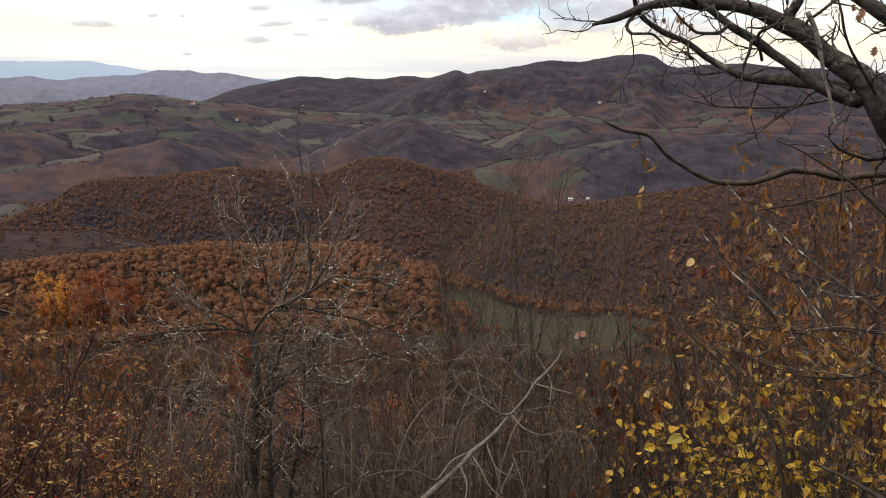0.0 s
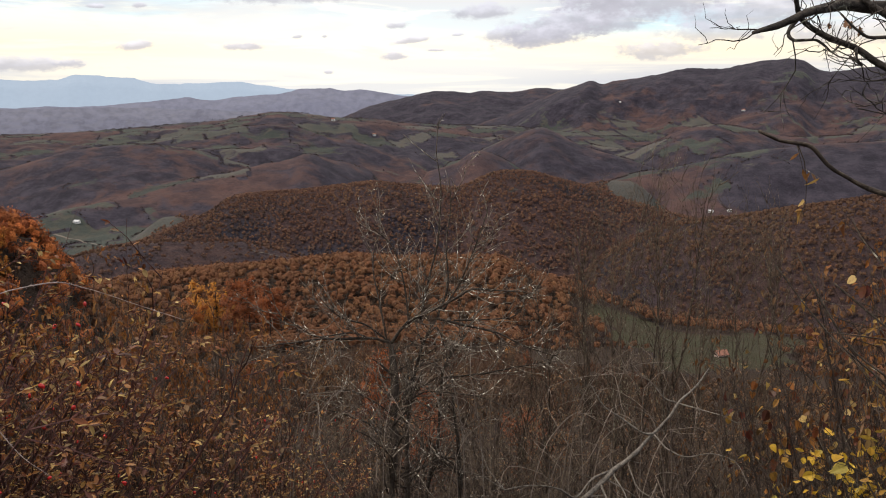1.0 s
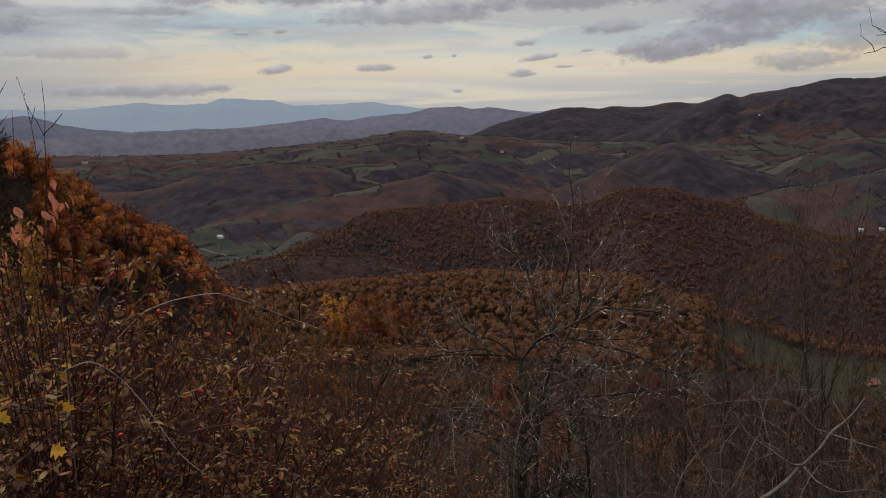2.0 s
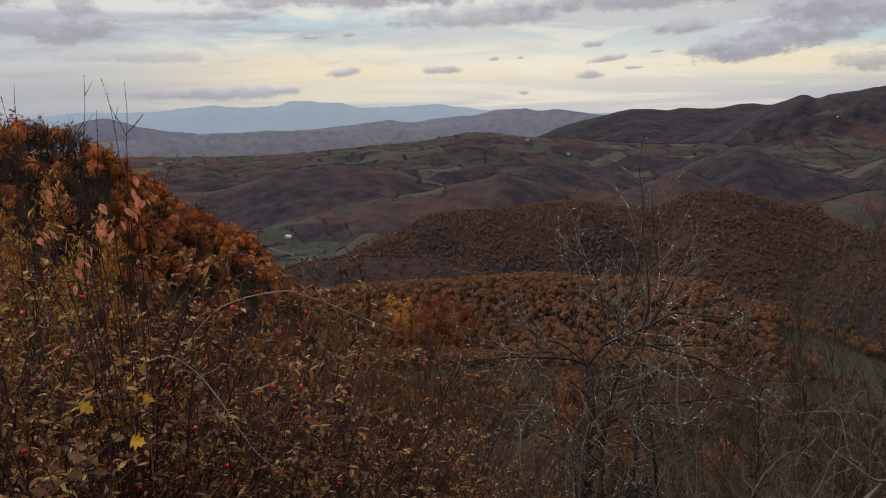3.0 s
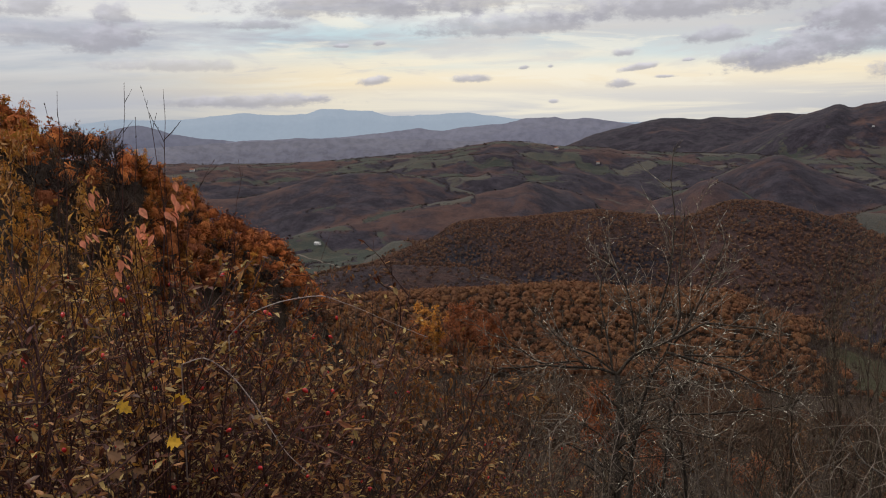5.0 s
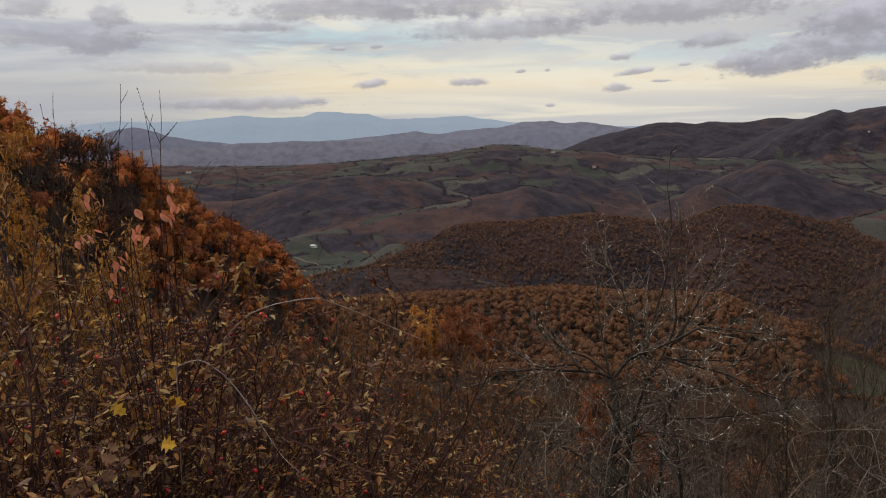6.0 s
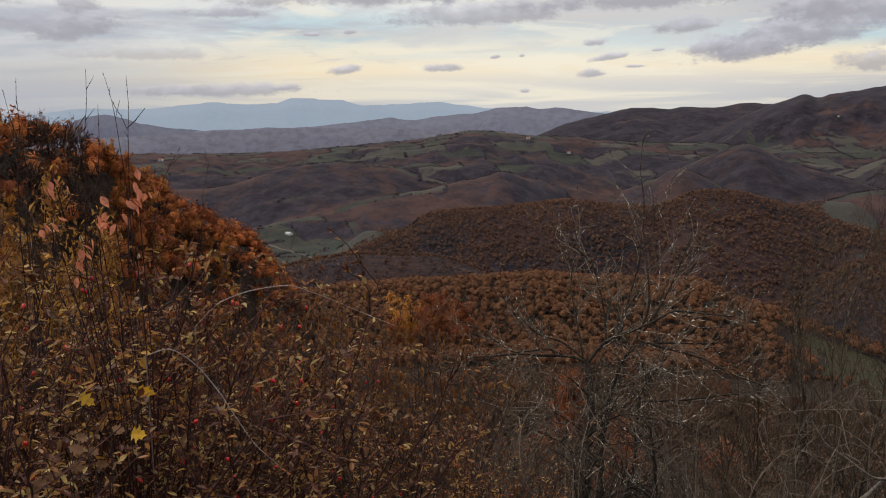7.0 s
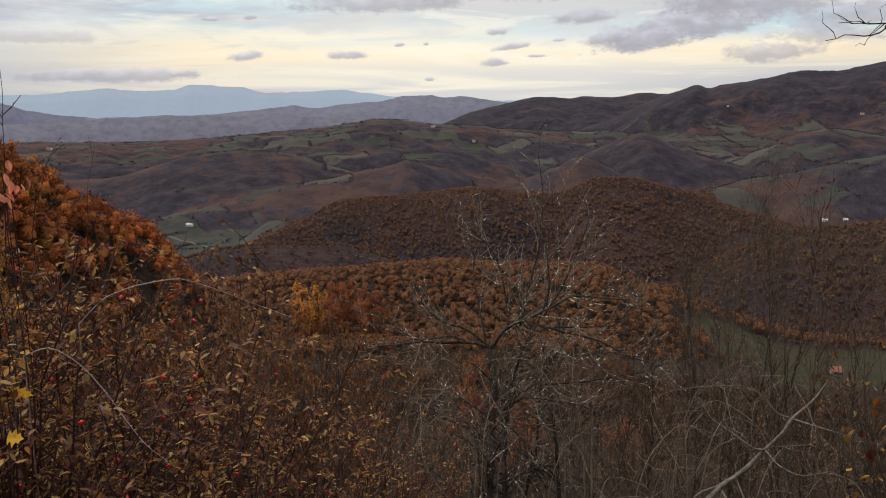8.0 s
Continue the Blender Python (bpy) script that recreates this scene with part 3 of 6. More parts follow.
def cover(x, y):
    """What grows: woodland 0..1, meadow tone 0..1, and how bare the woods stand 0..1, raised far out as a haze tint."""
    x, y = np.asarray(x, float), np.asarray(y, float)
    r = np.hypot(x, y)
    az = np.degrees(np.arctan2(x, y))
    wood = 0.66 + 0.60 * rough(x, y, 190, 4, 51) + 0.65 * rough(x, y, 62, 3, 52)
    wood = wood + np.clip(1 - np.abs(r - 820) / 260, 0, 1) * 0.3 * (az < 4) + (r < 250) * 0.6 + ((az > 7.5) & (r > 380) & (r < 640)) * 0.5
    far = np.clip((r - 990) / 60, 0, 1)
    rise = lean(x, y, r)
    # far out, woods hold the steep faces and fields the gentle backs
    plot, edge = plots(x, y)
    steep = np.clip((rise - 0.10) / 0.22, -0.8, 1.0)
    farmland = np.clip(1 - np.abs(r - 1900) / 520, 0, 1) * np.clip((az + 44) / 6, 0, 1)
    out = 0.71 + 0.28 * steep + 0.45 * rough(x, y, 260, 4, 51) + 0.30 * rough(x, y, 48, 3, 52) + (plot - 0.5) * 0.75 - 0.30 * farmland
    out = out + np.clip((r - 2350) / 200, 0, 1) * 0.42
    wood = wood * (1 - far) + out * far
    # valley meadow, the far farmland, the pale hillock and strips of stubble
    green = np.exp(-((az - 9.0 + rough(x, y, 34, 3, 53) * 5) / 5.8) ** 4 - ((r - 218 + rough(x, y, 26, 3, 54) * 30) / 52) ** 4)
    farm = np.exp(-((az + 33) / 4.5) ** 2 - ((r - 1060) / 90) ** 2)
    knoll = np.exp(-((az - 3.4) / 1.9) ** 2 - ((r - 930) / 60) ** 2)
    back = np.exp(-((az - 9.5) / 4.5) ** 2 - ((r - 1240) / 80) ** 2)
    terrace = np.exp(-((az + 4.3) / 1.8) ** 2 - ((r - 800) / 30) ** 2)
    strip = np.exp(-((az - 5.5) / 3.2) ** 2 - ((r - 640) / 26) ** 2)
    patch = np.exp(-((az + 22) / 5.0) ** 2 - ((r - 560) / 18) ** 2)
    wood = wood + ((r > 290) & (r < 620) & (az > -14)) * 0.5 + ((az < -15) & (r > 400) & (r < 560)) * 0.3
    wood = wood - 1.7 * green - 1.1 * farm - 1.1 * knoll - 0.5 * back - 1.1 * strip - 0.9 * patch - 0.75 * terrace * (1 + 0.8 * rough(x, y, 22, 3, 59))
    hedge = (edge < 3.2) & (rough(x, y, 45, 2, 66) > -0.35) & (r > 990) & (wood < 0.6)
    tone = plot * 1000 % 1.0
    tone = tone ** 1.3 * 0.92
    tone = np.where(green > 0.3, 1.0, np.where(farm > 0.3, np.where(tone > 0.6, 0.85, 0.25), np.where(strip + patch > 0.3, 0.6, np.where(knoll > 0.3, 0.78, tone))))
    tone = np.where(r < 400, 1.0, tone)
    wood = np.where(hedge, 0.9, wood)
    bare = np.clip(0.55 + 0.8 * rough(x, y, 330, 3, 58), 0, 1)
    # past 2300 m bareness is raised to carry a violet haze tint
    bare = np.where(r > 990, np.clip(0.30 + 1.5 * np.clip(rise, -0.15, 0.35) + 0.9 * rough(x, y, 210, 4, 58) + np.clip((r - 2300) / 300, 0, 1) * 0.45, 0, 1), bare)
    bare = np.where(hedge, 1.0, bare)
    bare = np.where((r > 560) & (r < 980), np.clip(0.22 + 1.0 * rough(x, y, 75, 3, 57), 0, 1), bare)
    bare = np.where((az < -15) & (r > 400) & (r < 560), 0.25, bare)
    bare = np.where((r > 170) & (r < 330) & (az < 0), 0.05, bare)
    bare = np.where((r > 560) & (r < 860) & (az < 1), np.clip(np.maximum(bare, np.where((az < -13) & (r < 760), 0.95 - np.clip(r - 690, 0, None) / 70, 0)), 0, 0.95), bare)
    bare = np.where((r > 830) & (r < 1000), bare * 0.5, bare)
    bare = np.where((r > 380) & (r < 560) & (az > 9), bare * 0.55, bare)
    bare = np.where((r < 215) & (az < -33), np.where((az < -46.5) & (az > -51.5) & (r > 60), 0.8, 0.10), bare)
    bare = np.where((r < 170) & (az > -33) | ((r < 240) & (az > -6)), np.clip(bare + 0.25, 0, 1), bare)
    return np.clip(wood, 0, 1), np.clip(tone, 0, 1), bare


def build_ground():
    fine = np.arange(-62, 40, 0.23)
    coarse = np.arange(40, 298, 3.0)
    az = np.radians(np.concatenate([fine, coarse]))
    rings = np.concatenate([np.exp(np.linspace(math.log(0.35), math.log(880), 230)), np.arange(890, 2000, 11.0), np.arange(2000, 3400, 16.0), np.arange(3420, 4960, 90.0)])
    a, r = np.meshgrid(az, rings)
    x, y = r * np.sin(a), r * np.cos(a)
    z = land(x, y)
    verts = np.stack([x, y, z], -1).reshape(-1, 3)
    k, m = r.shape
    i, j = np.meshgrid(np.arange(k - 1), np.arange(m), indexing="ij")
    p, q = i * m + j, i * m + (j + 1) % m
    tris = np.concatenate([np.stack([p, p + m, q], -1).reshape(-1, 3), np.stack([q, p + m, q + m], -1).reshape(-1, 3)])
    verts = np.concatenate([verts, [[0, 0, 0.0]]])
    jj = np.arange(m)
    tris = np.concatenate([tris, np.stack([np.full(m, len(verts) - 1), jj, (jj + 1) % m], -1)])
    me = mesh_from("ground", verts, tris, GROUND, True)
    far = np.hypot(verts[:, 0], verts[:, 1])
    grown = cover(verts[:, 0], verts[:, 1])
    layers = (*grown, np.clip((345 - far) / 60, 0, 1) * np.where(far < 125, 1.0, np.clip(grown[0] * 2.5 - 0.8, 0, 1)), np.clip((far - 880) / 250, 0, 0.5))
    for name, values in zip(("woodland", "meadow", "bare", "litter", "remote"), layers):
        me.attributes.new(name, "FLOAT", "POINT").data.foreach_set("value", values.astype(np.float32))
    tagged(new("ground", me), "wooded autumn hills and valley with brown leaf litter and dull meadows", "ground", kind="structure")


build_ground()


def far_ridge(name, label, at, line, foot, mat, seed, wobble):
    """A far range of hills: a broad bank with an uneven crest, too far to shift."""
    az = np.arange(line[0][0], line[-1][0], 0.12)
    xs, el = zip(*line)
    top = np.tan(np.radians(curve(az, xs, el) + wobble * rough(az * 1.0, az * 0 + seed, 1.5, 5, seed, 0.66))) * at + 1.6
    a = np.radians(az)
    rows = []
    for depth, part_of in ((-260, 0.0), (-170, 0.35), (-90, 0.72), (0, 1.0), (120, 0.0)):
        rr = at + depth + rough(az * 30, az * 0 + depth, 60, 4, seed) * 50
        low = np.tan(np.radians(foot)) * at
        rows.append(np.stack([rr * np.sin(a), rr * np.cos(a), low + (top - low) * part_of], -1))
    verts = np.concatenate(rows)
    m = len(az)
    i, j = np.meshgrid(np.arange(len(rows) - 1), np.arange(m - 1), indexing="ij")
    p = (i * m + j).ravel()
    tris = np.concatenate([np.stack([p, p + 1, p + m], -1), np.stack([p + 1, p + m + 1, p + m], -1)])
    tagged(new(name, mesh_from(name, verts, tris, mat, True)), label, "mountains", kind="structure")


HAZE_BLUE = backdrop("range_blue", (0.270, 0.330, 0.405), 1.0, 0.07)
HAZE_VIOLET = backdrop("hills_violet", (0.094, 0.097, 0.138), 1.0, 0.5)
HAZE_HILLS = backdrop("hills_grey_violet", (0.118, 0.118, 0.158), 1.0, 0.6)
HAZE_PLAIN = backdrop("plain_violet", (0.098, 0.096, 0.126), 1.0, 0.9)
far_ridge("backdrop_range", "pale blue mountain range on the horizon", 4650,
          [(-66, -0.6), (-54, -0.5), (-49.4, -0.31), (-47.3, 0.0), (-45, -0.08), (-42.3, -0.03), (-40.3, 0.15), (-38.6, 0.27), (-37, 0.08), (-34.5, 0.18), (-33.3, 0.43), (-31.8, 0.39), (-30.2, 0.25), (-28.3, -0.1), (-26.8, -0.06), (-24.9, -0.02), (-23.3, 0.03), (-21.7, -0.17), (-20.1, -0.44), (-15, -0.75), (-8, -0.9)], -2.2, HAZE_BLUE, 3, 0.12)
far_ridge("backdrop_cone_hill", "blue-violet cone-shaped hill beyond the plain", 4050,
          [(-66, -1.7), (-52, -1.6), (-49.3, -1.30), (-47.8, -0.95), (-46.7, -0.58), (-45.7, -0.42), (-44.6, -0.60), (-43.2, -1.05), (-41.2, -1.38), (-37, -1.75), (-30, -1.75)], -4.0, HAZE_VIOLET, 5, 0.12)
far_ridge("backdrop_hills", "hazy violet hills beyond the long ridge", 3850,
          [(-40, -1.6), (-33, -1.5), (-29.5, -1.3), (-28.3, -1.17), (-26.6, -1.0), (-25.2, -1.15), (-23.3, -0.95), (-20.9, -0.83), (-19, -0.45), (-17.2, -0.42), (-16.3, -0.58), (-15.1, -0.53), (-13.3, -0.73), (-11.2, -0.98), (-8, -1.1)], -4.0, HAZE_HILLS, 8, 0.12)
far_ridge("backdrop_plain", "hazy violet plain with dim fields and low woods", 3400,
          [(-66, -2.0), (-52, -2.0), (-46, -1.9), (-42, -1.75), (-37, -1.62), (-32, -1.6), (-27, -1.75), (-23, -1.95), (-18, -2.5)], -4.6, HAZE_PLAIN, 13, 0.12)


# ---- growing plants ----
def tube(points, radii, sides):
    """Points and triangles of one tapering, closed tube."""
    p = np.asarray(points, float)
    radii = np.asarray(radii, float)
    k = len(p)
    t = np.gradient(p, axis=0)
    t /= np.linalg.norm(t, axis=1)[:, None] + 1e-9
    up = np.array([0.0, 0.0, 1.0]) if abs(t[0, 2]) < 0.9 else np.array([1.0, 0.0, 0.0])
    a = np.cross(t, up)
    a /= np.linalg.norm(a, axis=1)[:, None] + 1e-9
    b = np.cross(t, a)
    w = np.arange(sides) * (2 * math.pi / sides)
    ring = p[:, None] + radii[:, None, None] * (np.cos(w)[None, :, None] * a[:, None] + np.sin(w)[None, :, None] * b[:, None])
    i, j = np.meshgrid(np.arange(k - 1), np.arange(sides), indexing="ij")
    q, n = i * sides + j, i * sides + (j + 1) % sides
    tris = np.concatenate([np.stack([q, n, q + sides], -1).reshape(-1, 3), np.stack([n, n + sides, q + sides], -1).reshape(-1, 3)])
    if sides == 3:
        return ring.reshape(-1, 3), tris
    ends = np.array([[0, s + 1, s] for s in range(1, sides - 1)] + [[(k - 1) * sides, (k - 1) * sides + s, (k - 1) * sides + s + 1] for s in range(1, sides - 1)])
    return ring.reshape(-1, 3), np.concatenate([tris, ends])


def gather(pieces):
    verts, tris, base = [], [], 0
    for v, t in pieces:
        verts.append(v)
        tris.append(t + base)
        base += len(v)
    return np.concatenate(verts), np.concatenate(tris)


def wood_mesh(name, limbs, mat, sides=3):
    return mesh_from(name, *gather([tube(p, r, sides) for p, r in limbs]), mat, sides > 3)


def limb(rng, start, heading, length, radius, wander=0.25, lift=0.1, steps=5, tip=0.25):
    """One crooked, tapering stem: points and radii."""
    d = np.asarray(heading, float)
    d = d / (np.linalg.norm(d) + 1e-9)
    points = [np.asarray(start, float)]
    for _ in range(steps):
        d = d + rng.normal(0, wander, 3) + np.array([0, 0, lift])
        d /= np.linalg.norm(d)
        points.append(points[-1] + d * length / steps)
    return np.array(points), radius * np.linspace(1, tip, steps + 1)


def offshoots(rng, parents, per_metre, length, angle, thin=0.45, wander=0.25, lift=0.1, steps=4, start=0.25, least=0.002, cap=400):
    """Side stems along each of the parents; length is the range of a stem's length."""
    out = []
    for p, r in parents:
        seg = np.linalg.norm(np.diff(p, axis=0), axis=1)
        count = rng.poisson(per_metre * seg.sum())
        for _ in range(min(count, 60)):
            s = start + (1 - start) * rng.random()
            k = min(int(s * (len(p) - 1)), len(p) - 2)
            f = s * (len(p) - 1) - k
            at, rad = p[k] * (1 - f) + p[k + 1] * f, r[k] * (1 - f) + r[k + 1] * f
            d = p[k + 1] - p[k]
            d /= np.linalg.norm(d) + 1e-9
            side = np.cross(d, rng.normal(0, 1, 3))
            side /= np.linalg.norm(side) + 1e-9
            a = radians(angle) * rng.uniform(0.7, 1.3)
            out.append(limb(rng, at, d * math.cos(a) + side * math.sin(a), rng.uniform(*length) * (1.15 - 0.6 * s), max(rad * thin, least), wander, lift, steps, 0.35))
    rng.shuffle(out) if len(out) > cap else None
    return out[:cap]


def spots(rng, limbs, count, low=0.2):
    """Places along the stems, with the stem's direction there."""
    pts, ways = [], []
    for k in rng.integers(0, len(limbs), count):
        p, _ = limbs[k]
        s = rng.uniform(low, 0.999) * (len(p) - 1)
        i = int(s)
        pts.append(p[i] + (p[i + 1] - p[i]) * (s - i))
        ways.append(p[i + 1] - p[i])
    ways = np.array(ways)
    return np.array(pts), ways / (np.linalg.norm(ways, axis=1)[:, None] + 1e-9)


OVAL = ((0.0, 0.0), (0.3, 0.28), (0.68, 0.25), (1.0, 0.0))
SLIM = ((0.0, 0.0), (0.32, 0.19), (0.68, 0.17), (1.0, 0.0))
DIAMOND = ((0.0, 0.0), (0.45, 0.27), (1.0, 0.0))
NARROW = ((0.0, 0.0), (0.3, 0.17), (0.65, 0.16), (1.0, 0.0))
ROUND = ((0.0, 0.05), (0.15, 0.36), (0.45, 0.52), (0.75, 0.42), (0.93, 0.18), (1.0, 0.0))
OVATE = ((0.0, 0.03), (0.12, 0.27), (0.38, 0.42), (0.66, 0.33), (0.86, 0.14), (1.0, 0.0))
LOBED = ((0.0, 0.02), (0.15, 0.14), (0.27, 0.34), (0.36, 0.16), (0.5, 0.46), (0.6, 0.2), (0.76, 0.34), (0.84, 0.14), (1.0, 0.0))


def leaves_mesh(name, rng, places, ways, size, mat, outline=OVAL, droop=0.5, out_turn=0.8, fold=0.35, curl=0.3, face=(0.0, 0.0, 1.0), tilt=0.5):
    """Leaves at the places: bent along the rib, folded, each turned its own way."""
    m = len(places)
    size = rng.uniform(*size, m)
    d = ways * (1 - out_turn) + rng.normal(0, 0.6, (m, 3)) * np.array([1, 1, min(1.0, 2 * tilt)]) * out_turn
    d[:, 2] -= droop * rng.uniform(0.2, 1.4, m)
    d /= np.linalg.norm(d, axis=1)[:, None] + 1e-9
    side = np.cross(d, rng.normal(0, tilt, (m, 3)) + np.array(face))
    side /= np.linalg.norm(side, axis=1)[:, None] + 1e-9
    up = np.cross(side, d)
    bend = rng.uniform(-curl, curl, m)[:, None]
    rib, left, right = [], [], []
    width = rng.uniform(0.8, 1.15, m)[:, None]
    crease = (fold * rng.uniform(0.3, 1.6, m))[:, None]
    for along, wide in outline:
        mid = places + size[:, None] * (d * along + up * (bend * along * along))
        rib.append(mid)
        off = size[:, None] * wide * width
        left.append(mid + off * (side + up * crease))
        right.append(mid + off * (-side + up * crease))
    k = len(outline)
    verts = np.stack(rib + left + right, 1).reshape(-1, 3)
    faces = []
    for i in range(k - 1):
        for a in (k, 2 * k):
            if outline[i][1] > 0.001:
                faces.append((i, a + i, a + i + 1) if a == k else (i, a + i + 1, a + i))
            if outline[i + 1][1] > 0.001:
                faces.append((i, a + i + 1, i + 1) if a == k else (i, i + 1, a + i + 1))
    faces = np.array([f for f in faces if not (outline[-1][1] < 0.001 and len({x % k for x in f}) == 1)])
    tris = (np.arange(m)[:, None, None] * (3 * k) + faces[None]).reshape(-1, 3)
    return mesh_from(name, verts, tris, mat)


def sprigs(rng, places, size, flat=0.5, out=None, slim=1.0):
    """Clumps of foliage as loose, ragged three-cornered tufts; given the way outwards, they lie as the skin of a crown."""
    m = len(places)
    a = rng.normal(0, 1, (m, 3)) * np.array([1, 1, flat])
    b = rng.normal(0, 1, (m, 3)) * np.array([1, 1, flat])
    if out is not None:
        out = out + rng.normal(0, 0.30, (m, 3))
        out /= np.linalg.norm(out, axis=1)[:, None]
        a = np.cross(out, a)
        b = np.cross(out, a) + a * rng.uniform(-0.5, 0.5, (m, 1))
    s = rng.uniform(0.6, 1.3, m)[:, None] * size
    a = a / np.linalg.norm(a, axis=1)[:, None] * s
    b = b / np.linalg.norm(b, axis=1)[:, None] * s
    b = b * slim
    verts = np.stack([places - (a + b) / 3, places + a - (a + b) / 3, places + b - (a + b) / 3], 1).reshape(-1, 3)
    return verts, np.arange(3 * m).reshape(-1, 3)


def rounded(me, out, corners=3):
    """Shades loose tufts as the skin of the clump that they belong to."""
    way = np.repeat(out / (np.linalg.norm(out, axis=1)[:, None] + 1e-9), corners, axis=0)
    me.normals_split_custom_set_from_vertices(way.tolist())
    return me


def rods(rng, places, out, size):
    """Bare twigs further off: thin three-cornered slivers that point up and outwards."""
    m = len(places)
    d = out + rng.normal(0, 0.35, (m, 3)) + np.array([0, 0, 0.7])
    d /= np.linalg.norm(d, axis=1)[:, None]
    w = np.cross(d, rng.normal(0, 1, (m, 3)))
    w = w / np.linalg.norm(w, axis=1)[:, None] * size * 0.05
    s = rng.uniform(0.5, 1.3, m)[:, None] * size
    verts = np.stack([places - w - d * s * 0.4, places + w - d * s * 0.4, places + d * s * 0.6], 1).reshape(-1, 3)
    return verts, np.arange(3 * m).reshape(-1, 3)


# ---- far woods: crowns beyond counting ----
def far_woods(name, label, near, far, spacing, tufts, tuft, height, mat_rust, mat_bare, seed, az_range=(-60, 36), limit=20000, bare_all=False, reach=1150, hedges=False, core=0.7, slim=1.0):
    rng = np.random.default_rng(seed)
    want = int(math.radians(az_range[1] - az_range[0]) * (far ** 2 - near ** 2) / 2 / spacing ** 2)
    az = np.radians(rng.uniform(*az_range, want))
    r = np.sqrt(rng.uniform(near ** 2, far ** 2, want))
    x, y = r * np.sin(az), r * np.cos(az)
    if hedges:
        by = (plots(x, y)[1] < 3.4) | (rng.random(want) < 0.004)
        az, r, x, y, want = az[by], r[by], x[by], y[by], int(by.sum())
    wood, tone, bare = cover(x, y)
    keep = (wood + rough(x, y, 9, 3, 61) * 0.45 > 0.5) & (r < reach)
    if hedges:
        keep = (plots(x, y)[1] < 3.4) & (rough(x, y, 45, 2, 66) > -0.3) & (np.abs(wood - 0.9) < 1e-6) | (rng.random(want) < 0.01) & (wood < 0.45)
    deg = np.degrees(az)
    keep &= ~((np.abs(deg - 9.0 + rough(x, y, 25, 2, 67) * 5) < 6.4) & (np.abs(r - 215 + rough(x, y, 22, 2, 68) * 18) < 56) & (rng.random(want) > 0.16))
    low = np.where((np.abs(deg - 7.5) < 11) & (r < 225), 0.55, 1.0)
    x, y, bare, low = x[keep][:limit], y[keep][:limit], bare[keep][:limit], low[keep][:limit]
    z = land(x, y)
    h = height * rng.uniform(0.75, 1.2, len(x)) * low
    for tint, chosen, mat in (("rust", (rng.random(len(x)) > bare * 0.9) & (not bare_all), mat_rust), ("bare", None, mat_bare)):
        if tint == "rust":
            first = chosen
        else:
            chosen = ~first
        q = np.nonzero(chosen)[0]
        if not len(q):
            continue
        m = len(q)
        ball = rng.normal(0, 1, (m, tufts, 3))
        ball[:, :, 2] = np.abs(ball[:, :, 2]) * 1.1 - 0.35
        ball /= np.linalg.norm(ball, axis=2)[:, :, None]
        lump = 0.82 + 0.30 * np.sin(ball[:, :, 0] * 4 + h[q][:, None] * 9) * np.sin(ball[:, :, 1] * 4 + h[q][:, None] * 5)
        deep = rng.uniform(0.7, 1.06, (m, tufts)) * lump
        place = np.stack([x[q], y[q], z[q] + h[q] * 0.58], -1)[:, None] + ball * deep[:, :, None] * np.stack([h[q] * 0.46, h[q] * 0.46, h[q] * 0.50], -1)[:, None]
        way = (ball + np.array([0, 0, 0.25])).reshape(-1, 3)
        turn, rise = np.meshgrid(np.arange(6) * math.pi / 3, np.array([-0.5, 0.15, 0.75]))
        dome = np.stack([np.cos(turn) * np.cos(rise), np.sin(turn) * np.cos(rise), np.sin(rise)], -1).reshape(-1, 3)
        dome = np.concatenate([dome, [[0, 0, 1.0]]])
        side, up = np.meshgrid(np.arange(6), np.arange(2))
        low, nxt = (up * 6 + side).ravel(), (up * 6 + (side + 1) % 6).ravel()
        skin = np.concatenate([np.stack([low, nxt, nxt + 6], -1), np.stack([low, nxt + 6, low + 6], -1), [(12 + k, 12 + (k + 1) % 6, 18) for k in range(6)]])
        if tint == "bare" and near < 400:
            verts, tris = rods(rng, place.reshape(-1, 3), ball.reshape(-1, 3), tuft * 2.2)
        else:
            verts, tris = sprigs(rng, place.reshape(-1, 3), tuft, 0.7, way if slim > 0.9 else None, slim)
            flip = np.einsum("ij,ij->i", np.cross(verts[1::3] - verts[0::3], verts[2::3] - verts[0::3]), way) < 0
            tris[flip] = tris[flip][:, ::-1]
            way = np.repeat(way, 3, axis=0)
            if core:
                size = core * rng.uniform(0.72, 1.2, (m, 19, 1))
                inner = np.stack([x[q], y[q], z[q] + h[q] * 0.58], -1)[:, None] + dome[None] * size * np.stack([h[q] * 0.46, h[q] * 0.46, h[q] * 0.50], -1)[:, None]
                tris = np.concatenate([tris, (np.arange(m)[:, None, None] * 19 + skin[None]).reshape(-1, 3) + len(verts)])
                verts = np.concatenate([verts, inner.reshape(-1, 3)])
                way = np.concatenate([way, np.tile(dome + np.array([0, 0, 0.25]), (m, 1))])
        hue = rng.random(m)
        shade = np.repeat(hue, tufts * 3)
        if len(verts) > len(shade):
            shade = np.concatenate([shade, np.repeat(hue, 19)])
        me = mesh_from(name, verts, tris, mat, True)
        if not (tint == "bare" and near < 400):
            rounded(me, way, 1)
        me.attributes.new("tone", "FLOAT", "POINT").data.foreach_set("value", shade.astype(np.float32))
        word = {"rust": "rust-brown autumn ", "bare": "bare grey-brown "}[tint]
        tagged(new(name, me), word + label, "woodland", kind="stuff")


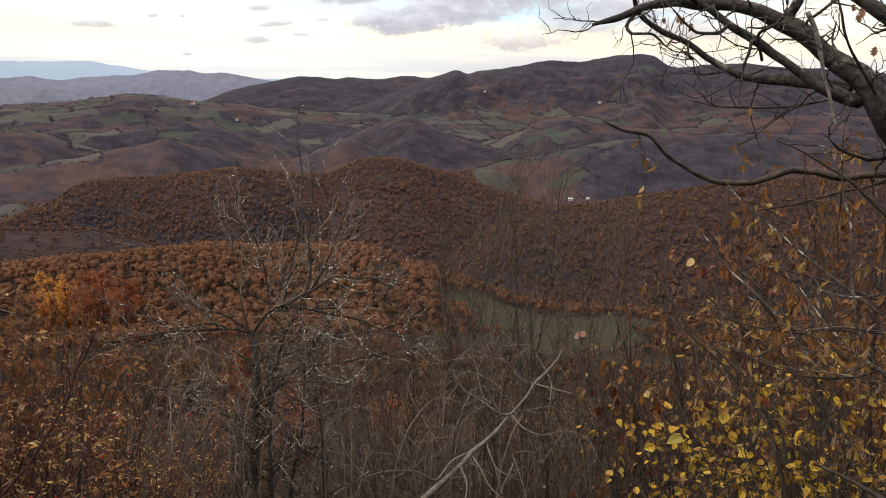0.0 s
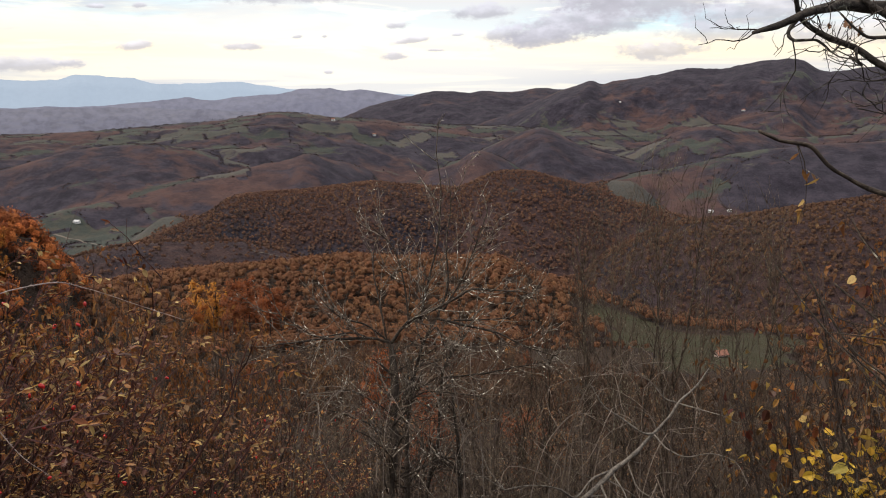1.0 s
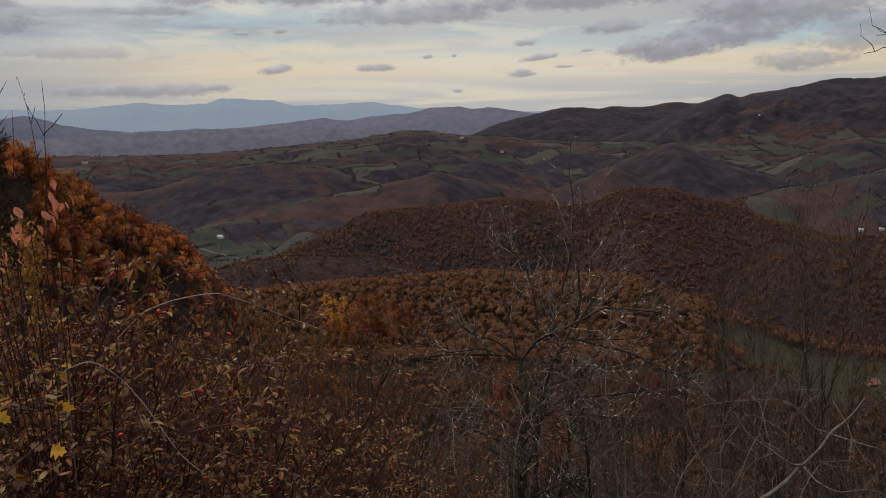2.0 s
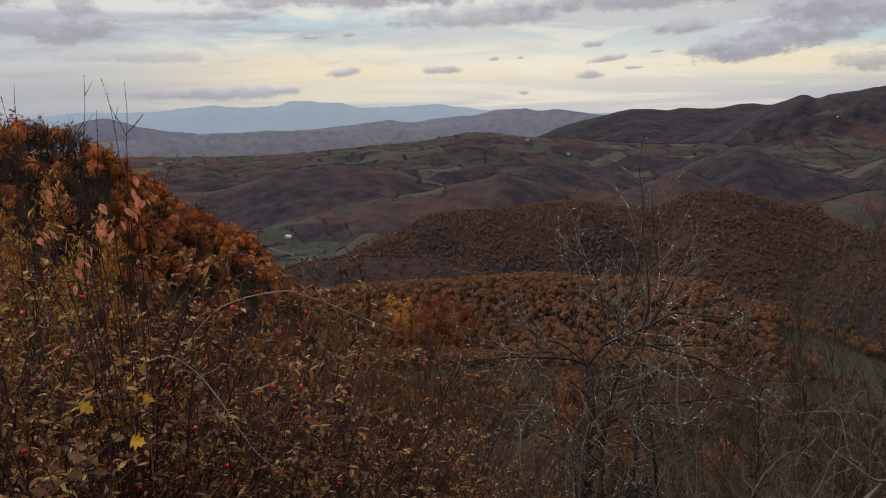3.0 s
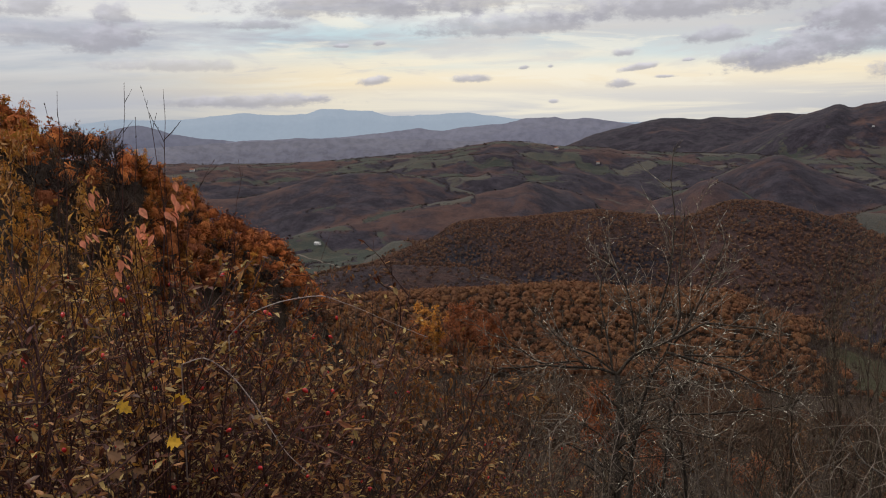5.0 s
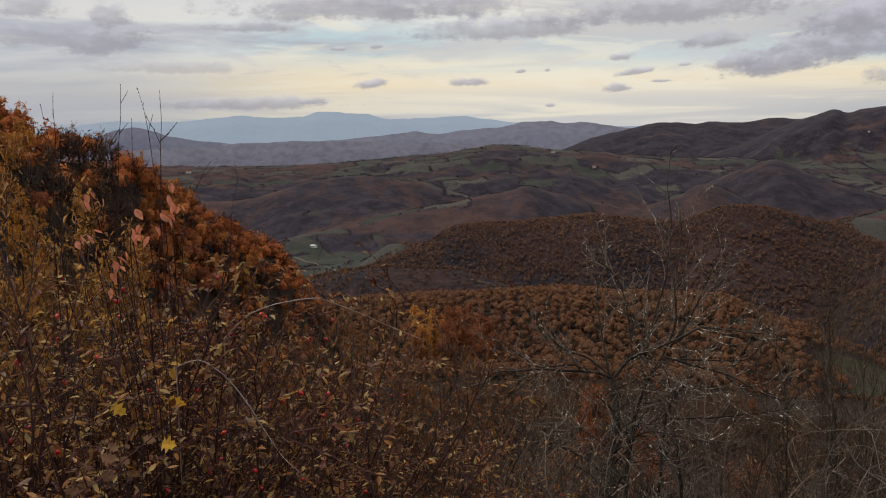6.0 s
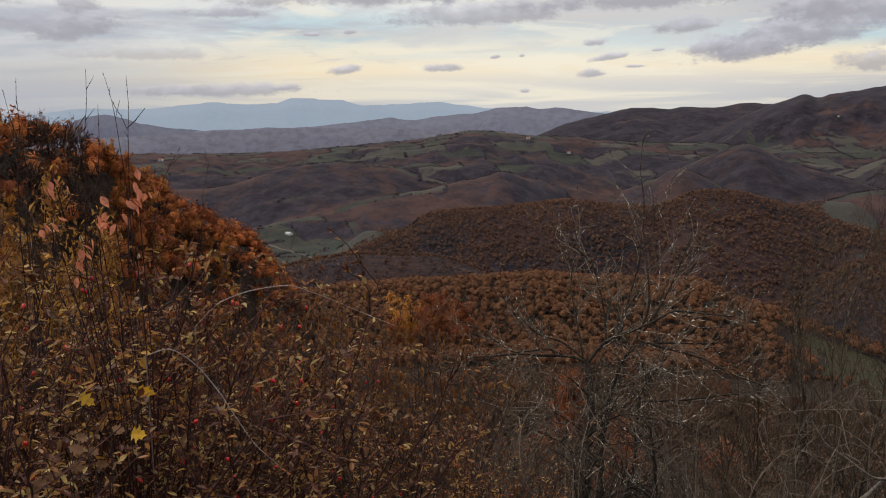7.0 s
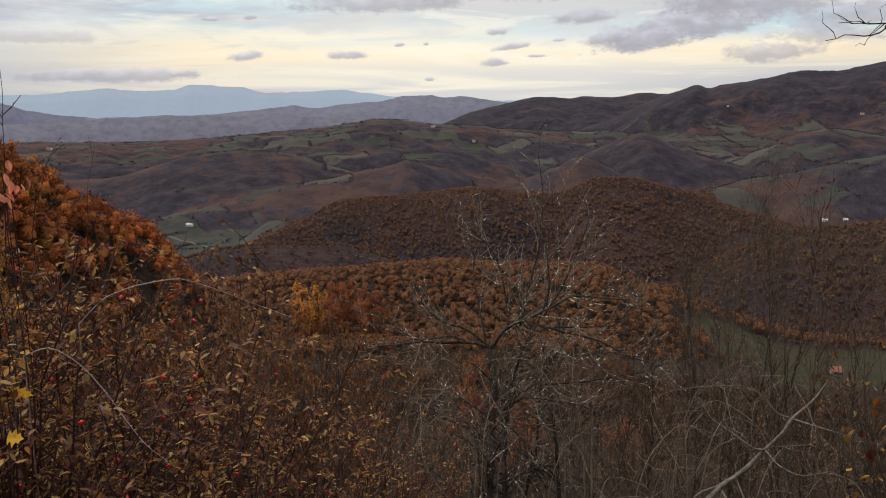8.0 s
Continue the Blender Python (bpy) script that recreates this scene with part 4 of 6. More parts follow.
far_woods("woods", "thicket of bare twigs down the near slope", 45, 140, 4.2, 120, 0.55, 4.4, CROWN_SCRUB, CROWN_SCRUB, 10, (-29, 34), bare_all=True)
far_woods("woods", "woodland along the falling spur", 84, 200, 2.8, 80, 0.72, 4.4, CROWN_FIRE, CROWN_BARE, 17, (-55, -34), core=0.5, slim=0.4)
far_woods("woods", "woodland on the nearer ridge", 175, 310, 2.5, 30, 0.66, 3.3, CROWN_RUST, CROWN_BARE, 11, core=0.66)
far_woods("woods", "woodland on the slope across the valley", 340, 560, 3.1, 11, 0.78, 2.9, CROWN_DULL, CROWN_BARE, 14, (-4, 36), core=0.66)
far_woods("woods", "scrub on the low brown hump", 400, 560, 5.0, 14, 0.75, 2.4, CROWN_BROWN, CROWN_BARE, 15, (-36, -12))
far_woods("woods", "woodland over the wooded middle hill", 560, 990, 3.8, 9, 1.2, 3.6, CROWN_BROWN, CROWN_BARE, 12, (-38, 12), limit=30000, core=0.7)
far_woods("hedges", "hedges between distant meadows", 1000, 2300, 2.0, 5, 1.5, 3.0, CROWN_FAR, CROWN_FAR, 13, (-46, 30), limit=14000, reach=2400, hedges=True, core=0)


# ---- near plants ----
def many(name, mesh, parent, label=""):
    """A part of pieces beyond counting: twigs, leaves, thorns."""
    return tagged(part(name, mesh, parent, label), kind="stuff")


def stem(points, first, last):
    """A stem through a few places, rounded off and a little knotty, from one radius to the other."""
    p = np.array(points, float)
    s = np.concatenate([[0], np.cumsum(np.linalg.norm(np.diff(p, axis=0), axis=1))])
    fine = np.linspace(0, s[-1], max(6, int(4 * len(p))))
    q = np.stack([curve(fine, s, p[:, k]) for k in range(3)], -1)
    r = np.interp(fine, [0, s[-1]], [first, last])
    knots = rough(fine * 9 + p[0, 0] * 50, fine * 0 + p[0, 1] * 20, 1.0, 2, 71)
    return q + np.stack([knots, -knots, knots[::-1]], -1) * r[:, None] * 0.5, r * (1 + 0.30 * knots)


def top_height(az, r, el):
    """How tall a plant must stand there to reach that elevation from the eye."""
    a = radians(az)
    x, y = r * math.sin(a), r * math.cos(a)
    z = float(land(np.array([x]), np.array([y]))[0])
    return x, y, z, 1.6 + r * math.tan(radians(el)) - z


class Kind:
    """A few grown patterns of one plant; each is placed once, then copied."""

    def __init__(self, maker, count, height):
        self.patterns, self.used, self.height, self.turns = [maker(k) for k in range(count)], set(), height, np.random.default_rng(count * 77)

    def put(self, x, y, z, height, wide=1.0):
        k = int(self.turns.integers(0, len(self.patterns)))
        left = [i for i in range(len(self.patterns)) if i not in self.used]
        k = left[0] if left else k
        s = height / self.height
        m = pose(x, y, z - 0.04, 0, 0, float(self.turns.uniform(0, 360))) @ Matrix.Diagonal((s * wide, s * wide, s, 1))
        if k in self.used:
            thing = self.patterns[k].copy()
            scene.collection.objects.link(thing)
            for child in self.patterns[k].children:
                twin = child.copy()
                scene.collection.objects.link(twin)
                twin.parent = thing
        else:
            self.used.add(k)
            thing = self.patterns[k]
        thing.matrix_basis = m
        return thing


def fan(rng, count, height, spread, radius, wander=0.12, lift=0.12, steps=7, base=0.12):
    """Stems that rise from one foot."""
    out = []
    for _ in range(count):
        a, lean = rng.uniform(0, 2 * math.pi), spread * math.sqrt(rng.random())
        foot = np.array([math.cos(a), math.sin(a), 0]) * base * rng.random()
        out.append(limb(rng, foot, (math.cos(a) * lean, math.sin(a) * lean, 1), height * rng.uniform(0.65, 1.05), radius * rng.uniform(0.6, 1.2), wander, lift, steps, 0.22))
    return out


def bare_shrub(k, far=False):
    rng = np.random.default_rng(100 + k)
    thing = empty("bare_shrub", ("bare grey-brown shrub of thin upright stems", "leafless brown thicket shrub with tangled twigs", "bare shrub with pale arching stems")[k % 3], "shrub", "thicket on the slope")
    stems = fan(rng, 9, 2.2, 0.75, 0.010, 0.20, 0.10, 6)
    sides = offshoots(rng, stems, 7.0, (0.25, 0.9), 48, 0.5, 0.22, 0.05, 3, 0.15, 0.003, 90)
    fine = offshoots(rng, sides, 6.0, (0.10, 0.36), 50, 0.6, 0.25, 0.04, 2, 0.1, 0.0024, 120)
    mat = (BARK_GREY, BARK_BROWN, BARK_PALE_BROWN)[k % 3]
    for one in stems:
        part("stem", wood_mesh("stem", [one], mat, 3 if far else 4), thing)
    if far:
        sides, fine = sides[:55], [(p, r * 1.6) for p, r in fine[:50]]
    many("twigs", wood_mesh("twigs", sides + fine, mat, 3), thing)
    places, ways = spots(rng, fine, 32)
    many("leaves", leaves_mesh("leaves", rng, places, ways, (0.02, 0.045), (LEAF_TAN, LEAF_BROWN)[k % 2], NARROW, 0.9, 0.7), thing, "few withered leaves")
    return thing


def sapling(k):
    rng = np.random.default_rng(200 + k)
    thing = empty("sapling", "slender leafless grey sapling with steep twigs", "sapling", "saplings on the slope")
    trunk = limb(rng, (0, 0, 0), (rng.normal(0, 0.06), rng.normal(0, 0.06), 1), 3.6, 0.022, 0.06, 0.05, 12, 0.15)
    sides = offshoots(rng, [trunk], 9.0, (0.6, 1.5), 28, 0.5, 0.10, 0.10, 6, 0.2, 0.004, 60)
    fine = offshoots(rng, sides, 6.0, (0.2, 0.55), 32, 0.55, 0.12, 0.1, 4, 0.2, 0.0024, 330)
    tips = offshoots(rng, fine, 5.0, (0.06, 0.2), 40, 0.7, 0.15, 0.1, 3, 0.2, 0.0018, 380)
    part("trunk", wood_mesh("trunk", [trunk], BARK_GREY, 7), thing)
    for one in sides:
        part("branch", wood_mesh("branch", [one], BARK_GREY, 4), thing)
    many("twigs", wood_mesh("twigs", fine + tips, BARK_GREY, 3), thing)
    return thing


def leafy_shrub(k, leaf_mat, label, group, count, size, outline, twig_mat, seed, droop=0.5, tilt=0.5):
    rng = np.random.default_rng(seed + k)
    thing = empty("leafy_shrub", label, "shrub", group)
    stems = fan(rng, 11, 2.0, 0.6, 0.010, 0.12, 0.08)
    sides = offshoots(rng, stems, 9.0, (0.2, 0.6), 45, 0.5, 0.15, 0.06, 3, 0.15, 0.003, 150)
    fine = offshoots(rng, sides, 7.0, (0.08, 0.25), 45, 0.6, 0.2, 0.05, 2, 0.1, 0.002, 300)
    for one in stems:
        part("stem", wood_mesh("stem", [one], twig_mat, 5), thing)
    many("twigs", wood_mesh("twigs", sides + fine, twig_mat, 3), thing)
    places, ways = spots(rng, fine + sides[::2], count)
    many("leaves", leaves_mesh("leaves", rng, places, ways, size, leaf_mat, outline, droop, 0.75, 0.5, 0.5, tilt=tilt), thing)
    return thing


def rose_bush(k):
    thing = leafy_shrub(k, LEAF_OLIVE, "wild rose bush with small olive-brown leaves and red hips", "rose bushes on the bank", 2500, (0.020, 0.042), SLIM, BARK_RED, 300, 0.12, 0.24)
    thing.name = "rose_bush"
    rng = np.random.default_rng(340 + k)
    for _ in range(10):
        a, lean, h = rng.uniform(0, 6.28), 0.8 * rng.random() ** 0.4, rng.uniform(0.9, 1.85)
        at = np.array([math.cos(a) * lean * h * 0.6, math.sin(a) * lean * h * 0.6, h])
        hip = limb(rng, at, (rng.normal(0, 0.6), rng.normal(0, 0.6), -1), 0.024, 0.0075, 0.02, 0, 5, 1.0)
        hip = (hip[0], 0.0074 * np.array([0.25, 0.85, 1.0, 0.95, 0.7, 0.2]))
        stalk = limb(rng, at, (rng.normal(0, 0.5), rng.normal(0, 0.5), 1), 0.06, 0.0014, 0.1, 0, 3, 0.8)
        body = part("rose_hip", wood_mesh("rose_hip", [hip], HIP_RED, 8), thing, "glossy red rose hip")
        part("stalk", wood_mesh("stalk", [stalk], BARK_RED, 3), body)
    return thing


def broad_tree(k, leaf_mat, label, group, count, seed, name="tree", bark_mat=None, tuft=0.34, height=8.0, slim=False):
    """A tree seen from across the slope: trunk, limbs, twigs and a ragged crown."""
    rng = np.random.default_rng(seed + k)
    bark_mat = bark_mat or BARK_BROWN
    thing = empty(name, label, "tree", group)
    trunk = limb(rng, (0, 0, 0), (rng.normal(0, 0.08), rng.normal(0, 0.08), 1), height * 0.8, 0.13, 0.06, 0.05, 9, 0.2)
    limbs = offshoots(rng, [trunk], 3.2, (1.6, 3.2), 48, 0.5, 0.13, 0.09, 4, 0.22, 0.03, 20)
    if slim:
        limbs = offshoots(rng, [trunk], 3.0, (1.3, 3.4), 30, 0.4, 0.10, 0.12, 3, 0.12, 0.028, 18)
    sides = offshoots(rng, limbs, 3.4, (0.6, 1.5), 42, 0.5, 0.16, 0.08, 2, 0.2, 0.015, 44 if slim else 80)
    fine = offshoots(rng, sides, 4.2, (0.3, 0.8), 40, 0.5, 0.2, 0.08, 1, 0.2, 0.011, 60 if slim else 150)
    part("trunk", wood_mesh("trunk", [trunk], bark_mat, 7), thing)
    many("limbs", wood_mesh("limbs", limbs, bark_mat, 3), thing)
    many("twigs", wood_mesh("twigs", sides + fine, bark_mat, 3), thing)
    if count:
        places, ways = spots(rng, fine + sides, count)
        places = places + rng.normal(0, 0.16, places.shape)
        way = places - np.array([0, 0, height * 0.42])
        way = way / np.linalg.norm(way, axis=1)[:, None] + np.array([0, 0, 0.35])
        verts, tris = sprigs(rng, places, tuft, 0.8, None, 0.5)
        flip = np.einsum("ij,ij->i", np.cross(verts[1::3] - verts[0::3], verts[2::3] - verts[0::3]), way) < 0
        tris[flip] = tris[flip][:, ::-1]
        part("crown", rounded(mesh_from("crown", verts, tris, leaf_mat, True), way), thing)
    return thing


BARK_PALE_BROWN = bark("bark_pale_brown", (0.049, 0.034, 0.024), (0.155, 0.114, 0.080))
LEAF_OCHRE = leaf("leaf_ochre", [(0.454, 0.227, 0.043), (0.554, 0.289, 0.048), (0.277, 0.124, 0.034), (0.378, 0.175, 0.038), (0.189, 0.072, 0.029), (0.504, 0.227, 0.034)])
CANE_DULL = bark("cane_dull", (0.115, 0.086, 0.068), (0.259, 0.209, 0.169), None, 0.0, 60.0)
HIP_RED, n, s = material("hip_red", 0.25)
n.put(s.inputs["Base Color"], n.mix(n.span(n.noise(n.add("ShaderNodeTexCoord").outputs["Object"], 90.0), 0.3, 0.7), (0.55, 0.02, 0.025), (0.42, 0.035, 0.02)))

SHRUBS = Kind(bare_shrub, 6, 2.2)
SHRUBS_FAR = Kind(lambda k: bare_shrub(k + 10, True), 4, 2.2)
SAPLINGS = Kind(sapling, 4, 3.5)
ROSES = Kind(rose_bush, 4, 2.0)
BROWN_SHRUBS = Kind(lambda k: leafy_shrub(k, LEAF_BROWN, "shrub with withered brown hanging leaves", "brown shrubs on the bank", 430, (0.03, 0.062), DIAMOND, BARK_BROWN, 400, 1.0), 3, 2.0)
OCHRE_SHRUBS = Kind(lambda k: leafy_shrub(k, LEAF_OCHRE, "shrub with ochre-yellow autumn leaves", "ochre shrubs on the bank", 1200, (0.03, 0.06), DIAMOND, BARK_BROWN, 430), 2, 2.0)
RUST_SHRUBS = Kind(lambda k: leafy_shrub(k, LEAF_DRY, "shrub with rust-brown autumn leaves", "rust shrubs on the slope", 800, (0.032, 0.07), DIAMOND, BARK_BROWN, 460), 2, 2.0)
GREEN_SHRUBS = Kind(lambda k: leafy_shrub(k, LEAF_OLIVE, "low hazel bush with dull olive-brown leaves", "dull bushes under the oak", 330, (0.03, 0.06), ROUND, BARK_BROWN, 475, 0.6), 2, 2.0)
YELLOW_SHRUBS = Kind(lambda k: leafy_shrub(k, LEAF_YELLOW, "hazel bush with sparse curled yellow leaves", "yellow hazel bushes", 215, (0.034, 0.066), OVATE, BARK_DARK, 490, 0.9), 3, 2.0)
RUST_TREES = Kind(lambda k: broad_tree(k, LEAF_RUST, "slender beech tree in rust-orange autumn leaf", "trees on the spur", 1300, 500, tuft=0.36, slim=True), 5, 8.0)
BROWN_TREES = Kind(lambda k: broad_tree(k, LEAF_BROWN, "slender tree with thin dark brown autumn leaves", "trees on the spur", 500, 520, tuft=0.30, slim=True), 4, 8.0)
RED_TREES = Kind(lambda k: broad_tree(k, LEAF_RUSSET, "tree in dark russet-red autumn leaf", "russet trees on the slope", 2300, 580, tuft=0.28), 2, 8.0)
GOLD_TREES = Kind(lambda k: broad_tree(k, LEAF_GOLD, "tree in golden-orange autumn leaf", "trees on the spur", 1300, 540, tuft=0.36, slim=True), 3, 8.0)
OCHRE_TREES = Kind(lambda k: broad_tree(k, LEAF_OCHRE, "young tree in ochre-yellow autumn leaf", "ochre trees on the spur", 5200, 620, tuft=0.15, slim=True), 2, 8.0)
BARE_TREES = Kind(lambda k: broad_tree(k, LEAF_BROWN, "leafless grey-brown tree on the slope", "bare trees on the slope", 160, 560, "bare_tree", BARK_PALE_BROWN), 4, 8.0)

# the spiky bare tree in front of the valley
FRUIT_TREE = {
    "tree_trunk": stem([(-1.88, 7.41, -3.51), (-1.91, 7.8, -2.89), (-1.95, 8.12, -2.13), (-1.96, 8.26, -1.67), (-2.02, 8.4, -1.26)], 0.085, 0.062),
    "tree_stem2": stem([(-1.71, 7.64, -3.6), (-1.78, 8.06, -2.9), (-1.84, 8.37, -2.24), (-1.78, 8.51, -1.69), (-1.69, 8.56, -1.31), (-1.53, 8.58, -1.01)], 0.042, 0.026),
    "tree_stem3": stem([(-1.27, 7.99, -3.75), (-1.23, 8.41, -3.08), (-1.29, 8.6, -2.47), (-1.37, 8.7, -1.96)], 0.045, 0.025),
    "tree_stem4": stem([(-1.54, 8.09, -3.89), (-1.63, 8.44, -3.11), (-1.53, 8.66, -2.5), (-1.52, 8.84, -1.81), (-1.21, 8.99, -1.23)], 0.035, 0.02),
    "limb_left": stem([(-2.02, 8.4, -1.26), (-2.18, 8.28, -1.18), (-2.46, 8.1, -1.14), (-2.7, 7.93, -1.1), (-2.95, 7.73, -1.09), (-3.19, 7.63, -1.1)], 0.0248, 0.0066),
    "limb_left2": stem([(-2.21, 8.27, -1.18), (-2.44, 8.13, -1.08), (-2.73, 8.03, -1.11), (-2.99, 7.98, -0.96), (-3.16, 7.95, -0.84)], 0.0138, 0.0033),
    "limb_left3": stem([(-2.02, 8.4, -1.26), (-2.27, 8.3, -1.04), (-2.5, 8.06, -0.88), (-2.64, 7.96, -0.71)], 0.0165, 0.0044),
    "limb_up": stem([(-2.02, 8.4, -1.26), (-1.81, 8.42, -1), (-1.5, 8.43, -0.84), (-1.38, 8.46, -0.78), (-1.07, 8.45, -0.61), (-0.52, 8.4, -0.61)], 0.0275, 0.0055),
    "limb_mast": stem([(-1.69, 8.45, -0.98), (-1.6, 8.5, -0.51), (-1.5, 8.51, -0.07), (-1.48, 8.59, 0.41), (-1.54, 8.63, 0.86)], 0.0193, 0.0033),
    "limb_mast2": stem([(-1.53, 8.58, -1.01), (-1.42, 8.71, -0.62), (-1.46, 8.8, -0.19), (-1.42, 8.89, 0.24), (-1.44, 8.92, 0.55)], 0.0165, 0.0033),
    "limb_mast3": stem([(-1.85, 8.59, -1.12), (-1.92, 8.7, -0.7), (-2.06, 8.77, -0.26), (-2.36, 8.65, 0.07)], 0.0165, 0.0033),
    "limb_mast4": stem([(-2.08, 8.48, -1.29), (-2.19, 8.59, -0.87), (-2.31, 8.78, -0.4), (-2.23, 8.89, 0.03)], 0.0154, 0.0033),
    "limb_fork": stem([(-1.45, 8.52, -0.9), (-1.25, 8.65, -0.54), (-1.1, 8.66, -0.15), (-0.98, 8.74, 0.22)], 0.0154, 0.0033),
    "limb_right": stem([(-1.53, 8.58, -1.01), (-1.21, 8.52, -1.05), (-0.88, 8.44, -1.08), (-0.5, 8.33, -1.2), (-0.19, 8.22, -1.25)], 0.022, 0.0044),
    "limb_right2": stem([(-1.34, 8.61, -1.03), (-1.05, 8.75, -1.05), (-0.74, 8.88, -1.05), (-0.49, 8.97, -0.8)], 0.0138, 0.0033),
    "limb_low": stem([(-1.52, 8.84, -1.81), (-1.03, 8.65, -1.66), (-0.7, 8.52, -1.53), (-0.32, 8.48, -1.41), (-0.14, 8.42, -1.28)], 0.0165, 0.0033),
    "limb_low2": stem([(-1.9, 8.47, -2.01), (-1.55, 8.31, -1.77), (-1.04, 8.18, -1.74), (-0.66, 8.08, -1.82)], 0.0121, 0.0028),
    "limb_low3": stem([(-1.95, 8.13, -2), (-2.2, 7.95, -1.74), (-2.43, 7.72, -1.59), (-2.54, 7.55, -1.64)], 0.0121, 0.0028),
    "limb_drop": stem([(-1.69, 8.56, -1.31), (-1.51, 8.46, -1.07), (-1.39, 8.31, -1.28), (-1.27, 8.1, -1.59)], 0.011, 0.0033),
}


def build_bare_fruit_tree():
    rng = np.random.default_rng(21)
    thing = empty("fruit_tree", "bare spiky wild fruit tree with twigs pale from lichen and painted highlights", "tree", at=(-1.9, 7.8, 0))
    thing.matrix_basis = Matrix.Identity(4)
    trunks = [v for name, v in FRUIT_TREE.items() if name.startswith("tree_")]
    limbs = [(p, r * 0.6 + 0.003) for p, r in (v for name, v in FRUIT_TREE.items() if name.startswith("limb_"))]
    for p, r in trunks:
        part("trunk", wood_mesh("trunk", [(p, r * np.linspace(0.95, 0.5, len(r)))], BARK_DARK, 9), thing)
    for p, r in limbs:
        part("limb", wood_mesh("limb", [(p, r)], BARK_DARK, 7), thing)
    one = offshoots(rng, limbs, 9.0, (0.3, 1.05), 46, 0.5, 0.13, 0.12, 7, 0.05, 0.0062, 190)
    low = offshoots(rng, trunks, 15.0, (0.3, 1.2), 60, 0.22, 0.2, 0.05, 5, 0.3, 0.0048, 200)
    two = offshoots(rng, one + low, 11.0, (0.10, 0.42), 55, 0.6, 0.16, 0.08, 4, 0.1, 0.0044, 1250)
    three = offshoots(rng, two, 5.0, (0.02, 0.08), 65, 0.9, 0.15, 0.1, 2, 0.1, 0.0042, 2300)
    # pale bark here carries lichen and painted highlights together
    for one_part, mat, label in ((low, BARK_DARK, ""), (one[::2], BARK_THORN, ""), (one[1::2], BARK_LICHEN_GLINT, "branches pale with lichen and painted highlights")):
        many("branches", wood_mesh("branches", one_part, mat, 4), thing, label)
    many("twigs", wood_mesh("twigs", two[::3], BARK_THORN, 3), thing)
    many("twigs", wood_mesh("twigs", two[1::3] + two[2::3], BARK_LICHEN_GLINT, 3), thing, "twigs pale with lichen and painted highlights")
    many("spurs", wood_mesh("spurs", three[::3], BARK_DARK, 3), thing, "short dark spur twigs")
    many("spurs", wood_mesh("spurs", three[1::3] + three[2::3], BARK_LICHEN_GLINT, 3), thing, "short grey spur twigs")
    places, ways = spots(rng, two, 170)
    many("leaves", leaves_mesh("leaves", rng, places, ways, (0.02, 0.04), LEAF_TAN, NARROW, 0.8, 0.7), thing, "few curled tan leaves")


build_bare_fruit_tree()

# the fallen grey branch and a thin pale stem beside it
DEAD_BRANCH = {
    "dead_main": stem([(-0.23, 4.12, -1.04), (-0.05, 4.38, -0.91), (0.12, 4.58, -0.85), (0.25, 4.78, -0.79), (0.35, 4.9, -0.77), (0.53, 5.18, -0.71), (0.64, 5.31, -0.64), (0.71, 5.43, -0.58), (0.86, 5.65, -0.53), (0.99, 5.87, -0.45)], 0.0212, 0.0044),
    "dead_a": stem([(0.53, 5.18, -0.71), (0.45, 5.1, -0.67), (0.31, 5.14, -0.59), (0.2, 5.17, -0.53), (0.11, 5.23, -0.41)], 0.0081, 0.0025),
    "dead_b": stem([(0.71, 5.43, -0.58), (0.63, 5.45, -0.56), (0.55, 5.49, -0.48)], 0.0062, 0.0025),
    "dead_c": stem([(0.71, 5.43, -0.58), (0.86, 5.31, -0.57), (0.96, 5.19, -0.55), (1.09, 5.14, -0.6)], 0.0056, 0.0019),
    "dead_d": stem([(0.25, 4.78, -0.79), (0.12, 4.62, -0.78), (0.02, 4.39, -0.79), (-0.09, 4.32, -0.7), (-0.25, 4.23, -0.65), (-0.38, 4.12, -0.63)], 0.0087, 0.0031),
    "dead_e": stem([(0.25, 4.77, -0.81), (0.3, 4.6, -0.82), (0.36, 4.45, -0.87), (0.45, 4.32, -0.88)], 0.0069, 0.0025),
    "dead_f": stem([(0.17, 4.65, -0.83), (0.21, 4.46, -0.86), (0.19, 4.31, -0.92)], 0.0069, 0.0031),
    "dead_g": stem([(0.53, 5.18, -0.71), (0.62, 5.04, -0.75), (0.72, 4.93, -0.74), (0.87, 4.92, -0.7), (1.01, 4.88, -0.73), (1.06, 4.72, -0.8)], 0.0056, 0.0019),
    "dead_h": stem([(0.35, 4.88, -0.8), (0.41, 4.68, -0.86), (0.56, 4.54, -0.87)], 0.005, 0.0019),
    "dead_i": stem([(-0.38, 4.12, -0.63), (-0.46, 4.15, -0.55), (-0.54, 4.3, -0.47)], 0.0037, 0.0012),
    "dead_j": stem([(-0.38, 4.12, -0.63), (-0.53, 4.14, -0.56), (-0.65, 4.13, -0.54)], 0.0031, 0.0012),
}
